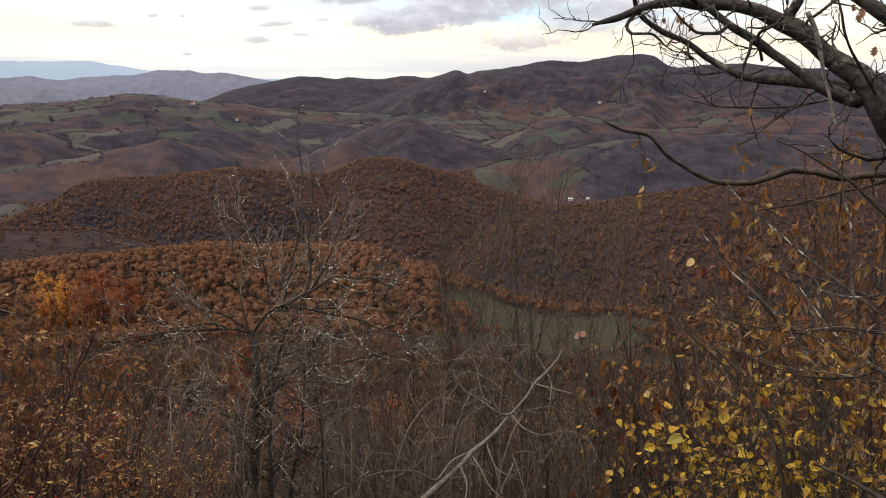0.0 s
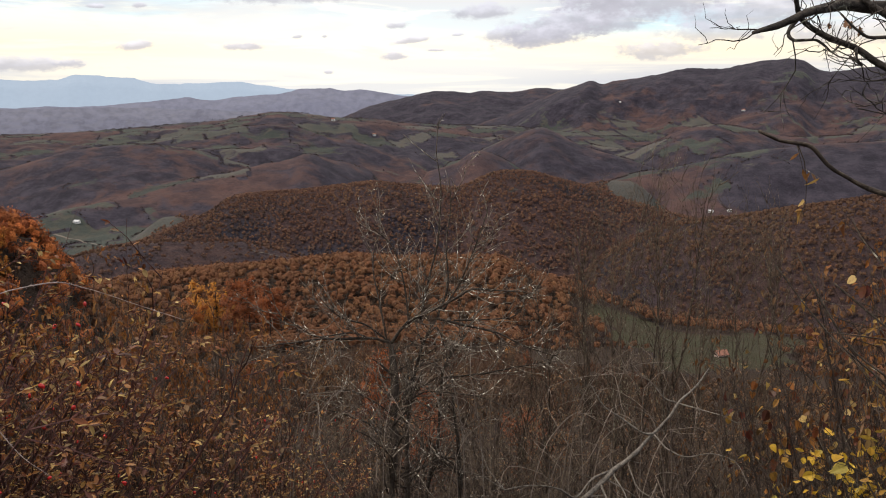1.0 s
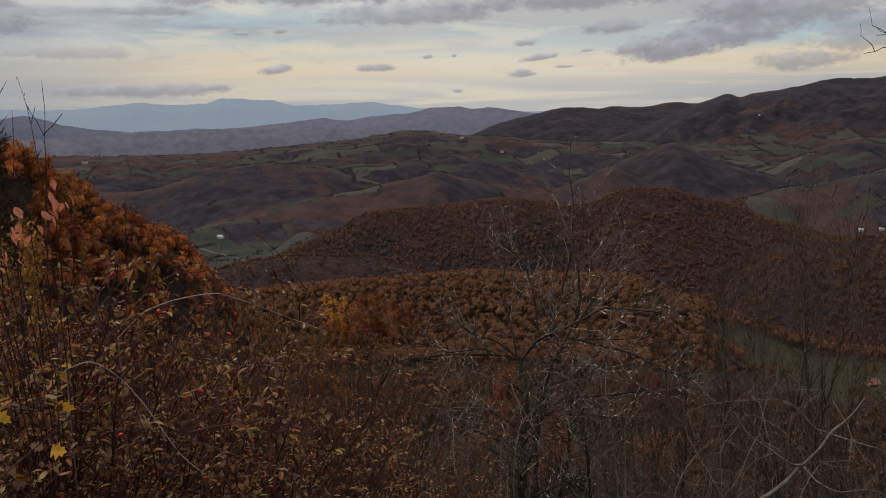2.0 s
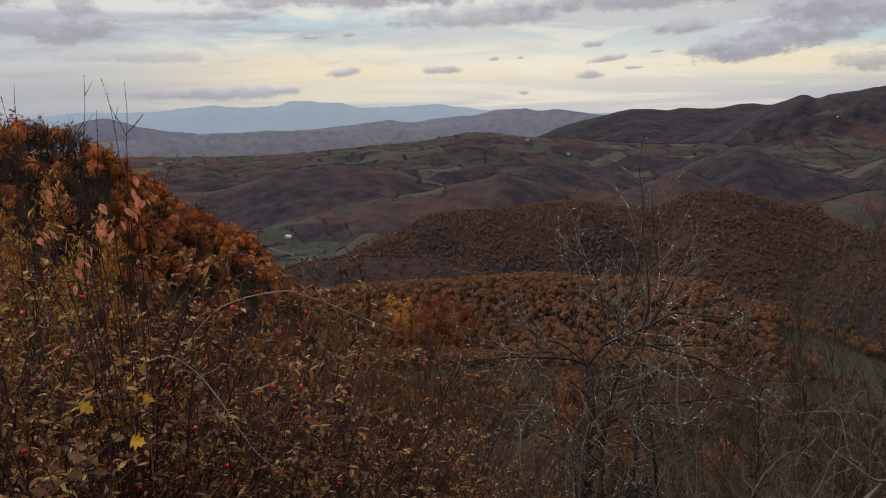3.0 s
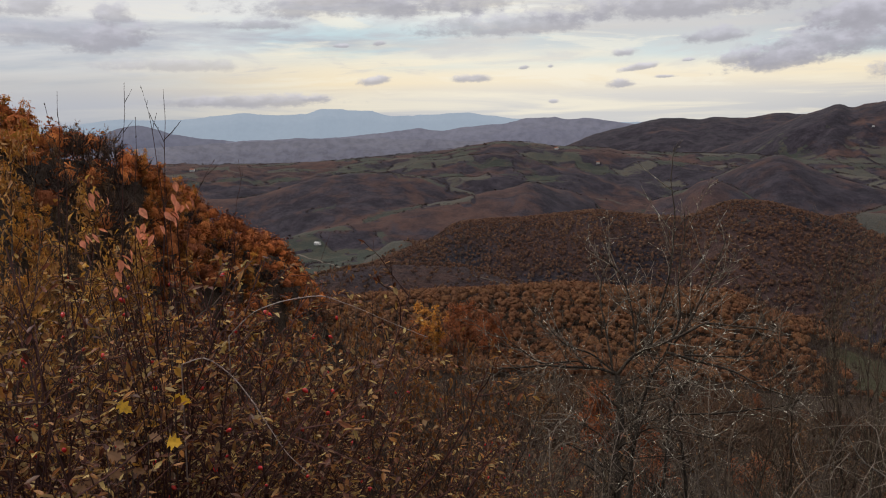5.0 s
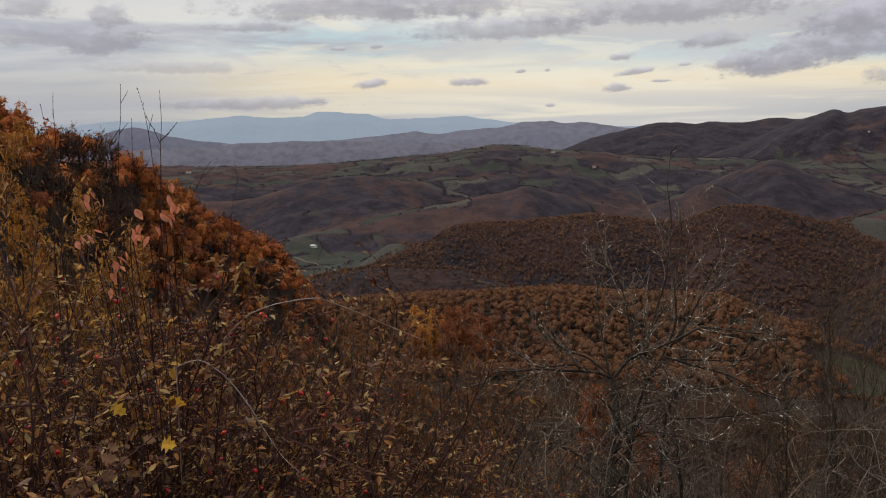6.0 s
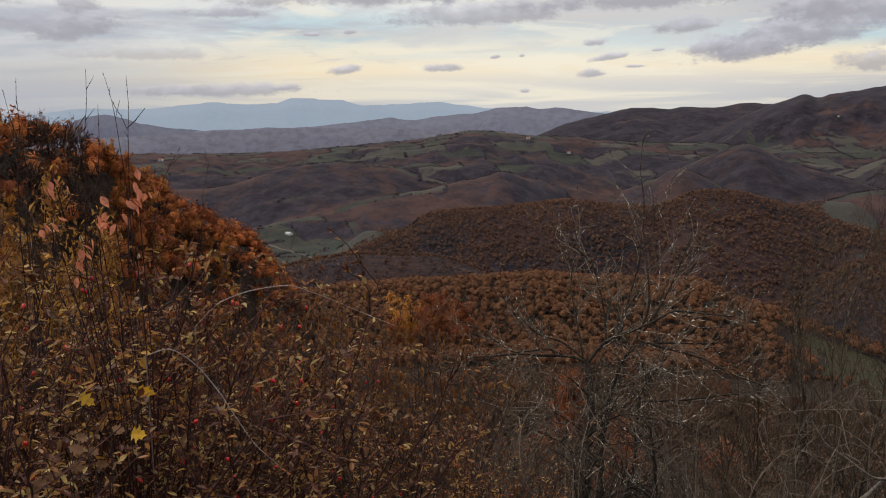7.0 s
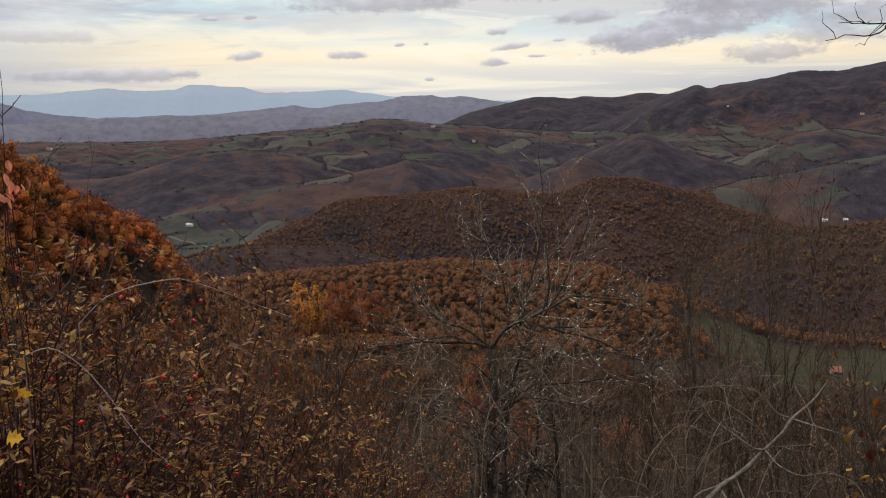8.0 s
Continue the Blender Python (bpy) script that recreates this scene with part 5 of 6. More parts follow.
THIN_STEM = {
    "thin_stem": stem([(-0.51, 4.58, -1.22), (-0.52, 4.73, -0.95), (-0.54, 4.89, -0.63), (-0.55, 4.95, -0.5), (-0.53, 5.11, -0.36)], 0.0074, 0.0037),
    "thin_stem_a": stem([(-0.54, 4.9, -0.61), (-0.48, 4.93, -0.55), (-0.48, 4.97, -0.46)], 0.0043, 0.0019),
    "thin_stem_b": stem([(-0.55, 4.89, -0.61), (-0.62, 4.92, -0.55), (-0.67, 4.95, -0.46)], 0.0037, 0.0013),
}


def build_plain_branch(name, label, stems, mat, seed, twigs):
    rng = np.random.default_rng(seed)
    thing = empty(name, label, "branch")
    for p, r in stems.values():
        part("limb", wood_mesh("limb", [(p, r)], mat, 8), thing)
    fine = offshoots(rng, list(stems.values()), twigs, (0.08, 0.3), 45, 0.4, 0.15, 0.03, 4, 0.2, 0.0022, 120)
    many("twigs", wood_mesh("twigs", fine, mat, 3), thing)


build_plain_branch("dead_branch", "dead forked branch, weathered pale grey, lying in the thicket", DEAD_BRANCH, BARK_DEAD, 31, 4.0)
build_plain_branch("dead_sapling", "thin pale dead sapling with a forked top", THIN_STEM, BARK_PALE_BROWN, 32, 4.0)

# the oak that hangs over the view
OAK = {
    "oak_bough": stem([(1.81, 2.46, 1.05), (1.61, 2.51, 1.25), (1.46, 2.55, 1.41), (1.39, 2.54, 1.48), (1.33, 2.58, 1.58), (1.25, 2.62, 1.66), (1.16, 2.65, 1.73), (1.09, 2.68, 1.77), (1, 2.71, 1.82), (0.9, 2.75, 1.84), (0.76, 2.74, 1.84), (0.65, 2.66, 1.82), (0.55, 2.62, 1.78), (0.46, 2.55, 1.75)], 0.0528, 0.0073),
    "oak_two": stem([(1.29, 2.6, 1.57), (1.22, 2.69, 1.59), (1.14, 2.78, 1.6), (1.05, 2.86, 1.61), (0.99, 2.88, 1.64), (0.92, 2.91, 1.68), (0.86, 2.92, 1.72), (0.78, 2.89, 1.74), (0.71, 2.89, 1.78), (0.66, 2.87, 1.82), (0.63, 2.82, 1.89)], 0.0198, 0.0066),
    "oak_three": stem([(1.32, 2.58, 1.54), (1.21, 2.58, 1.57), (1.13, 2.62, 1.63), (1.06, 2.65, 1.68), (0.99, 2.67, 1.73), (0.92, 2.69, 1.77), (0.85, 2.71, 1.82), (0.8, 2.72, 1.86)], 0.0198, 0.0092),
    "oak_four": stem([(1.7, 2.71, 1.66), (1.58, 2.78, 1.74), (1.46, 2.84, 1.84), (1.37, 2.87, 1.91)], 0.0297, 0.0198),
    "oak_five": stem([(1.09, 2.68, 1.77), (1.13, 2.66, 1.86), (1.16, 2.63, 1.95)], 0.0198, 0.0132),
    "oak_twig_a": stem([(0.66, 2.87, 1.82), (0.62, 2.83, 1.76), (0.64, 2.82, 1.74), (0.69, 2.79, 1.74), (0.72, 2.77, 1.72), (0.74, 2.76, 1.7), (0.76, 2.76, 1.72)], 0.0072, 0.0032),
    "oak_twig_b": stem([(0.99, 2.67, 1.73), (0.97, 2.63, 1.68), (0.96, 2.63, 1.64), (0.95, 2.61, 1.58), (0.94, 2.58, 1.52)], 0.0056, 0.0024),
    "oak_twig_c": stem([(0.86, 2.92, 1.72), (0.85, 2.87, 1.69), (0.87, 2.87, 1.66), (0.83, 2.88, 1.69)], 0.0064, 0.0032),
    "oak_twig_d": stem([(0.92, 2.69, 1.77), (0.87, 2.66, 1.74), (0.82, 2.67, 1.74), (0.78, 2.66, 1.76), (0.73, 2.67, 1.81)], 0.0072, 0.0032),
    "oak_twig_e": stem([(1.47, 2.73, 1.61), (1.4, 2.76, 1.57), (1.33, 2.8, 1.54), (1.25, 2.83, 1.52), (1.12, 2.89, 1.5), (1.01, 2.93, 1.5), (0.9, 2.97, 1.52)], 0.0064, 0.0024),
    "oak_twig_f": stem([(1.25, 2.39, 1.59), (1.18, 2.37, 1.67), (1.13, 2.34, 1.73), (1.11, 2.34, 1.79), (1.09, 2.35, 1.85)], 0.0056, 0.0024),
    "oak_twig_g": stem([(1.03, 2.66, 1.66), (0.99, 2.61, 1.74), (1.02, 2.55, 1.77), (1.04, 2.54, 1.82), (1.03, 2.54, 1.87)], 0.0064, 0.004),
    "oak_stick": stem([(1.07, 2.47, 1.8), (1.1, 2.46, 1.74), (1.12, 2.45, 1.67), (1.14, 2.45, 1.61), (1.16, 2.44, 1.55), (1.18, 2.42, 1.46)], 0.0065, 0.005),
}
OAK_LEAVES = [(0.76, 2.89, 1.80), (0.81, 2.88, 1.81), (0.81, 2.83, 1.80), (0.82, 2.78, 1.78), (1.18, 2.42, 1.82), (1.20, 2.41, 1.81), (1.19, 2.41, 1.79), (0.99, 2.62, 1.51), (1.34, 2.57, 1.71)]


def build_oak():
    rng = np.random.default_rng(41)
    thing = empty("oak_tree", "old oak with dark gnarled boughs and a few withered leaves", "tree")
    trunk = stem([(2.35, 2.2, -1.0), (2.3, 2.22, -0.3), (2.2, 2.25, 0.4), (1.95, 2.36, 0.9), (1.81, 2.46, 1.05)], 0.16, 0.085)
    leader = stem([(2.2, 2.25, 0.4), (2.15, 2.35, 1.2), (1.95, 2.55, 1.5), (1.7, 2.71, 1.66)], 0.10, 0.046)
    crown = stem([(2.2, 2.25, 0.4), (2.3, 2.3, 1.6), (2.2, 2.4, 3.0), (2.3, 2.3, 4.5)], 0.11, 0.03)
    part("trunk", wood_mesh("trunk", [trunk], BARK_OAK, 14), thing)
    part("leader", wood_mesh("leader", [leader], BARK_OAK, 12), thing)
    part("leader", wood_mesh("leader", [crown], BARK_OAK, 10), thing)
    thick = [v for name, v in OAK.items() if "twig" not in name and "stick" not in name]
    thin = [v for name, v in OAK.items() if "twig" in name]
    for p, r in thick:
        part("bough", wood_mesh("bough", [(p, r)], BARK_OAK, 12), thing)
    for p, r in thin:
        part("branch", wood_mesh("branch", [(p, r)], BARK_OAK, 6), thing)
    part("broken_stick", wood_mesh("broken_stick", [OAK["oak_stick"]], BARK_PALE, 8), thing, "pale broken stick hanging from the bough")
    one = offshoots(rng, thick + thin, 11.0, (0.12, 0.42), 48, 0.2, 0.30, 0.05, 7, 0.1, 0.0024, 150)
    two = offshoots(rng, one, 14.0, (0.05, 0.20), 50, 0.7, 0.34, 0.05, 5, 0.1, 0.0014, 480)
    many("twigs", wood_mesh("twigs", one + two, BARK_OAK, 4), thing)
    for place in OAK_LEAVES:
        part("leaf", leaves_mesh("leaf", rng, np.array([place]), np.array([[0.0, 0.0, -1.0]]), (0.022, 0.034), LEAF_OAK, LOBED, 1.5, 0.3, 0.6, 0.3, (-0.3, -1.0, 0.0)), thing, "withered brown leaf")


build_oak()

# the hazel beside the oak, with brown hanging leaves and catkins
HAZEL = {
    "hazel_bough": stem([(0.66, 3.33, 1.42), (0.7, 3.32, 1.4), (0.75, 3.33, 1.38), (0.83, 3.33, 1.37), (0.86, 3.33, 1.36), (0.89, 3.32, 1.33), (0.93, 3.32, 1.29), (0.99, 3.32, 1.25), (1.08, 3.31, 1.2), (1.16, 3.28, 1.18), (1.26, 3.24, 1.19), (1.33, 3.21, 1.22), (1.4, 3.19, 1.25), (1.47, 3.16, 1.25), (1.56, 3.11, 1.24), (1.69, 3.04, 1.26), (1.9, 2.92, 1.24)], 0.0064, 0.0176),
    "hazel_a": stem([(1.26, 3.04, 1.38), (1.35, 3, 1.34), (1.43, 2.96, 1.29), (1.49, 2.92, 1.25), (1.56, 2.88, 1.18), (1.66, 2.81, 1.08)], 0.0036, 0.0072),
    "hazel_b": stem([(1.33, 3.3, 1.07), (1.44, 3.26, 1.1), (1.54, 3.22, 1.14), (1.61, 3.19, 1.17), (1.7, 3.15, 1.2), (1.79, 3.1, 1.27)], 0.0036, 0.0072),
    "hazel_c": stem([(1.49, 3.21, 0.93), (1.37, 3.24, 0.85), (1.53, 3.17, 0.82), (1.69, 3.07, 0.78), (1.88, 2.95, 0.73)], 0.0036, 0.0072),
    "hazel_d": stem([(1.12, 3.74, 0.72), (1.29, 3.65, 0.58), (1.46, 3.54, 0.45), (1.61, 3.44, 0.33), (1.76, 3.27, 0.11), (1.84, 3.11, -0.13)], 0.0036, 0.012),
    "hazel_e": stem([(0.97, 3.81, 0.84), (1.07, 3.73, 0.64), (1.2, 3.64, 0.44), (1.36, 3.53, 0.32), (1.49, 3.41, 0.15), (1.57, 3.3, -0.02), (1.56, 3.15, -0.31)], 0.003, 0.0096),
    "hazel_f": stem([(1.34, 3.46, 0.77), (1.51, 3.34, 0.6), (1.59, 3.25, 0.43), (1.64, 3.16, 0.26), (1.65, 3.06, 0.06), (1.63, 2.92, -0.2)], 0.0036, 0.0096),
    "hazel_g": stem([(1.44, 2.94, 0.67), (1.55, 2.89, 0.68), (1.66, 2.83, 0.7), (1.83, 2.73, 0.72)], 0.0048, 0.0084),
    "hazel_h": stem([(1.07, 2.96, 0.61), (1.22, 2.88, 0.56), (1.36, 2.81, 0.53), (1.5, 2.75, 0.55), (1.66, 2.69, 0.64)], 0.0024, 0.006),
    "hazel_i": stem([(1.25, 2.43, 0.37), (1.33, 2.38, 0.35), (1.39, 2.33, 0.33), (1.47, 2.26, 0.29)], 0.0048, 0.0096),
    "hazel_j": stem([(1.52, 2.84, 0.69), (1.58, 2.81, 0.7), (1.57, 2.73, 0.62), (1.61, 2.69, 0.57)], 0.003, 0.0048),
    "hazel_pale_a": stem([(1.07, 2.99, 1.22), (1.14, 2.95, 1.14), (1.24, 2.9, 1.06), (1.33, 2.84, 0.98), (1.41, 2.79, 0.92), (1.55, 2.68, 0.81)], 0.003, 0.0058),
    "hazel_pale_b": stem([(1, 3.21, 1.1), (1.02, 3.2, 1.05), (1.1, 3.15, 0.94), (1.15, 3.12, 0.87), (1.3, 3.02, 0.73), (1.46, 2.88, 0.52)], 0.0026, 0.007),
    "hazel_pale_c": stem([(1.11, 2.82, 0.97), (1.25, 2.76, 0.93), (1.33, 2.71, 0.89), (1.41, 2.66, 0.88), (1.56, 2.59, 0.91)], 0.0024, 0.0046),
    "hazel_pale_d": stem([(1.06, 2.86, 0.64), (1.19, 2.8, 0.6), (1.29, 2.75, 0.58), (1.46, 2.66, 0.59), (1.6, 2.57, 0.58)], 0.0024, 0.0046),
    "hazel_pale_e": stem([(1.33, 2.68, 1.43), (1.34, 2.66, 1.26), (1.37, 2.62, 1.12), (1.38, 2.59, 0.96), (1.39, 2.55, 0.84), (1.47, 2.57, 0.68)], 0.004, 0.006),
    "hazel_pale_f": stem([(1.27, 2.74, 0.9), (1.35, 2.67, 0.78), (1.44, 2.59, 0.69), (1.51, 2.54, 0.65), (1.6, 2.45, 0.57)], 0.0028, 0.0048),
    "hazel_pale_g": stem([(1.34, 2.77, 0.72), (1.46, 2.72, 0.75), (1.55, 2.67, 0.75), (1.68, 2.59, 0.76)], 0.005, 0.0085),
    "hazel_k": stem([(0.81, 3.53, 0.84), (1.02, 3.41, 0.58), (1.26, 3.26, 0.37), (1.4, 3.11, 0.17), (1.45, 2.91, -0.17)], 0.0028, 0.0085),
    "hazel_l": stem([(0.95, 3.23, 0.64), (1.15, 3.17, 0.64), (1.34, 3.08, 0.62), (1.46, 3.03, 0.62), (1.59, 2.93, 0.55)], 0.0024, 0.0046),
}


def build_hazel():
    rng = np.random.default_rng(51)
    thing = empty("hazel_tree", "hazel with crooked boughs, brown hanging leaves and lichen spots", "tree")
    stems = [v for name, v in HAZEL.items() if "pale" not in name]
    spotted = [v for name, v in HAZEL.items() if "pale" in name]
    for p, r in stems:
        part("bough", wood_mesh("bough", [(p, r)], BARK_DARK, 7), thing)
    for p, r in spotted:
        part("bough", wood_mesh("bough", [(p, r * 0.7)], BARK_SPOTTED, 7), thing, "bough grey with lichen")
    one = offshoots(rng, stems[1:], 8.0, (0.15, 0.6), 45, 0.5, 0.16, 0.02, 5, 0.05, 0.003, 130)
    one += offshoots(rng, stems[:1], 5.0, (0.08, 0.3), 60, 0.3, 0.16, 0.05, 4, 0.1, 0.002, 30)
    one += offshoots(rng, spotted, 9.0, (0.12, 0.45), 48, 0.6, 0.14, 0.02, 5, 0.05, 0.003, 70)
    two = offshoots(rng, one, 8.0, (0.06, 0.25), 45, 0.6, 0.2, 0.0, 4, 0.1, 0.0018, 560)
    many("branches", wood_mesh("branches", one, BARK_DARK, 4), thing)
    many("twigs", wood_mesh("twigs", two[::3], BARK_THORN, 3), thing)
    many("twigs", wood_mesh("twigs", two[1::2], BARK_SPOTTED, 3), thing, "twigs grey with lichen")
    places, ways = spots(rng, one[:130] + two, 620)
    many("leaves", leaves_mesh("leaves", rng, places, ways, (0.026, 0.056), LEAF_HAZEL, SLIM, 1.1, 0.75, 0.8, 0.9), thing, "curled brown hanging leaves")
    places, ways = spots(rng, two, 280)
    many("leaves", leaves_mesh("leaves", rng, places, ways, (0.03, 0.055), LEAF_TAN, NARROW, 1.8, 0.5), thing, "pale tan hanging leaves")


build_hazel()

# long rose canes and the tall bare sprouts on the bank
CANES = {
    "rose_arch": stem([(-2.21, 2.37, 0.75), (-2.08, 2.38, 0.86), (-2.03, 2.49, 0.88), (-1.98, 2.65, 0.87), (-1.93, 2.79, 0.81), (-1.85, 2.98, 0.7), (-1.72, 3.14, 0.59)], 0.0024, 0.0012),
    "rose_cane": stem([(-2.1, 1.99, 0.76), (-2.01, 2, 0.79), (-1.95, 2.04, 0.74), (-1.88, 2.08, 0.63), (-1.83, 2.11, 0.52), (-1.78, 2.14, 0.42), (-1.72, 2.17, 0.35)], 0.0027, 0.0014),
}
SPROUTS = {
    "sprout_a": stem([(-3.1, 2.69, 0.88), (-3.11, 2.74, 1.23), (-3.11, 2.77, 1.49), (-3.1, 2.79, 1.65), (-3.09, 2.79, 1.77)], 0.0042, 0.0013),
    "sprout_b": stem([(-3.02, 2.91, 0.85), (-3.06, 2.94, 1.26), (-3.08, 2.94, 1.46), (-3.09, 2.93, 1.62), (-3.11, 2.91, 1.76)], 0.0042, 0.0013),
    "sprout_c": stem([(-2.97, 2.82, 0.87), (-2.98, 2.88, 1.24), (-2.98, 2.9, 1.46), (-2.97, 2.91, 1.62), (-2.97, 2.91, 1.74)], 0.005, 0.0013),
    "sprout_d": stem([(-3.21, 2.45, 1.03), (-3.22, 2.49, 1.38), (-3.21, 2.51, 1.55), (-3.21, 2.51, 1.65), (-3.2, 2.51, 1.73)], 0.0042, 0.0013),
    "sprout_e": stem([(-3.19, 2.47, 1.02), (-3.2, 2.51, 1.38), (-3.23, 2.49, 1.53), (-3.24, 2.47, 1.68)], 0.0038, 0.0013),
    "sprout_f": stem([(-3.04, 3.06, 0.94), (-3.02, 3.11, 1.16), (-2.98, 3.16, 1.3), (-2.94, 3.2, 1.39)], 0.0034, 0.0013),
    "sprout_g": stem([(-3.05, 3.44, 0.87), (-3.05, 3.48, 1.12), (-3.03, 3.51, 1.27), (-3.04, 3.51, 1.37)], 0.0029, 0.0013),
    "sprout_h": stem([(-3.14, 2.82, 0.97), (-3.15, 2.86, 1.27), (-3.14, 2.88, 1.46), (-3.14, 2.89, 1.61)], 0.0038, 0.0013),
    "sprout_i": stem([(-3.15, 4.35, 0.25), (-3.18, 4.38, 0.44), (-3.15, 4.45, 0.66), (-3.11, 4.51, 0.82)], 0.0029, 0.0013),
    "sprout_j": stem([(-2.82, 4.48, 0.02), (-2.84, 4.57, 0.31), (-2.86, 4.61, 0.53), (-2.86, 4.65, 0.76)], 0.0029, 0.0013),
    "side_a": stem([(-2.98, 2.9, 1.5), (-2.95, 2.93, 1.54), (-2.92, 2.96, 1.59)], 0.0021, 0.0013),
    "side_b": stem([(-2.98, 2.9, 1.49), (-3, 2.89, 1.55), (-3.02, 2.87, 1.61), (-3.02, 2.86, 1.63)], 0.0021, 0.0013),
    "side_c": stem([(-3.09, 2.94, 1.54), (-3.07, 2.96, 1.63)], 0.0017, 0.0013),
    "side_d": stem([(-3.11, 2.78, 1.56), (-3.14, 2.74, 1.49)], 0.0017, 0.0013),
    "side_e": stem([(-2.98, 3.16, 1.3), (-2.93, 3.21, 1.36)], 0.0017, 0.0013),
}


def build_canes():
    for key, (p, r) in CANES.items():
        rng = np.random.default_rng(len(key))
        foot = np.array([[p[0, 0] * 1.3, p[0, 1] * 1.3, float(land(p[:1, 0] * 1.3, p[:1, 1] * 1.3)[0])]])
        path = np.concatenate([foot, p])
        thing = empty("rose_cane", "long arching pale rose cane with thorns", "cane", "arching canes")
        part("stem", wood_mesh("stem", [(path, np.concatenate([[r[0] * 1.2], r]))], CANE_PALE, 6), thing)
        thorns = offshoots(rng, [(p, r)], 26.0, (0.008, 0.016), 75, 0.6, 0.0, -0.1, 2, 0.05, 0.0012, 60)
        many("thorns", wood_mesh("thorns", thorns, CANE_PALE, 3), thing)
    rng = np.random.default_rng(63)
    for key, (p, r) in SPROUTS.items():
        if key.startswith("side"):
            continue
        foot = np.array([[p[0, 0] * 1.15, p[0, 1] * 1.15, float(land(p[:1, 0] * 1.15, p[:1, 1] * 1.15)[0])]])
        thing = empty("sprout", "tall thin bare dark shoot above the bank", "shoot", "bare shoots on the bank")
        part("stem", wood_mesh("stem", [(np.concatenate([foot, p]), np.concatenate([[r[0]], r]) * 0.65)], BARK_RED, 5), thing)
        near = [v for name, v in SPROUTS.items() if name.startswith("side") and np.linalg.norm(p - v[0][0], axis=1).min() < 0.06]
        fine = offshoots(rng, [(p, r)], 5.0, (0.03, 0.12), 40, 0.5, 0.1, 0.08, 3, 0.2, 0.0018, 20)
        buds = offshoots(rng, [(p, r)] + near, 16.0, (0.008, 0.014), 35, 0.9, 0.0, 0.1, 2, 0.3, 0.0022, 40)
        many("twigs", wood_mesh("twigs", near + fine + buds, BARK_BROWN, 4), thing)


build_canes()


# ---- planting ----
def plant_rows():
    rng = np.random.default_rng(81)
    # bank on the near side: rose in front, brown and ochre leaf behind
    for az, r, el in ((-61, 3.1, -6.5), (-56, 3.3, -7), (-51.5, 3.4, -7.5), (-47, 3.5, -8.5), (-43, 3.6, -10.5), (-39.5, 3.6, -15), (-36, 3.6, -18), (-32, 3.6, -20.5), (-28, 3.7, -23.5), (-24, 3.8, -26.5)):
        x, y, z, h = top_height(az, r, el)
        ROSES.put(x, y, z, h, 1.15)
    for az, r, el in ((-60, 4.2, -5.5), (-55, 4.4, -6), (-50, 4.4, -6.5), (-46, 4.5, -8), (-42, 4.6, -10), (-38, 4.7, -14), (-34.5, 4.8, -15.5), (-31, 4.9, -15.5), (-28, 4.9, -16.5), (-25, 5.2, -19), (-21.5, 5.3, -22), (-18, 5.6, -25)):
        x, y, z, h = top_height(az, r, el)
        (OCHRE_SHRUBS if az in (-60,) else ROSES if az < -37 or az > -26 else BROWN_SHRUBS).put(x, y, z, h, 0.95)
    for az, r, el in ((-59, 8.5, -4.5), (-54, 9.0, -5.5), (-49.5, 9.0, -8), (-44, 8.2, -11.5), (-40, 8.5, -13.5), (-36.5, 9.0, -13.5), (-33, 9.5, -11.8), (-31, 9.0, -10.8), (-29, 9.8, -11.8), (-26.5, 9.0, -15.5), (-23, 9.5, -17.5)):
        x, y, z, h = top_height(az, r, el)
        (OCHRE_SHRUBS if az < -55 else RUST_SHRUBS if az in (-33, -31, -29) else BROWN_SHRUBS).put(x, y, z, h, 0.6)
    for az, r, el in ((-35.5, 6.4, -13.5), (-33.5, 6.8, -12.2), (-31.5, 6.5, -11.4), (-29.5, 6.9, -12.4), (-27.5, 6.6, -14.4), (-25.5, 7.0, -16.2)):
        x, y, z, h = top_height(az, r, el)
        RUST_SHRUBS.put(x, y, z, h, 0.6)
    # bushes by the oak
    for az, r, el in ((19.5, 4.6, -17), (18.5, 4.2, -19.5), (22, 4.0, -18.5), (24.5, 3.8, -17.5), (27.5, 3.6, -16), (31, 3.5, -14), (35, 3.4, -13), (21.5, 3.4, -24), (24.5, 3.2, -23), (28, 3.1, -22), (32, 3.0, -20)):
        x, y, z, h = top_height(az, r, el)
        YELLOW_SHRUBS.put(x, y, z, h, 1.1)
    for az, r, el in ((13, 5.6, -15), (17, 5.4, -12.5), (21, 5.4, -10.5), (25, 5.2, -8), (29, 5.0, -4), (33, 5.0, -2), (19, 6.6, -12), (24, 6.6, -9)):
        x, y, z, h = top_height(az, r, el)
        (GREEN_SHRUBS if az in (17, 25, 29, 19) else BROWN_SHRUBS).put(x, y, z, h, 0.7)
    for az, r, el in ((27, 7.6, -3.5), (30.5, 7.0, 0), (35, 7, 1), (24, 9.5, -8)):
        x, y, z, h = top_height(az, r, el)
        RUST_SHRUBS.put(x, y, z, h, 0.6)
    # slender saplings before the meadow
    for az, r, el in ((0.5, 7.5, -13), (1.8, 8.2, -10.5), (3.0, 7.3, -9.5), (3.8, 8.6, -9.0), (4.8, 7.7, -10), (6.0, 8.3, -9.2), (7.4, 7.6, -10.5), (8.8, 8.4, -11.5), (10.5, 8.0, -12.5), (-1.2, 8.8, -14), (12.5, 8.8, -12), (-15, 7.2, -17.5), (-4.2, 8.4, -16.5), (15, 9.2, -11)):
        x, y, z, h = top_height(az, r, el)
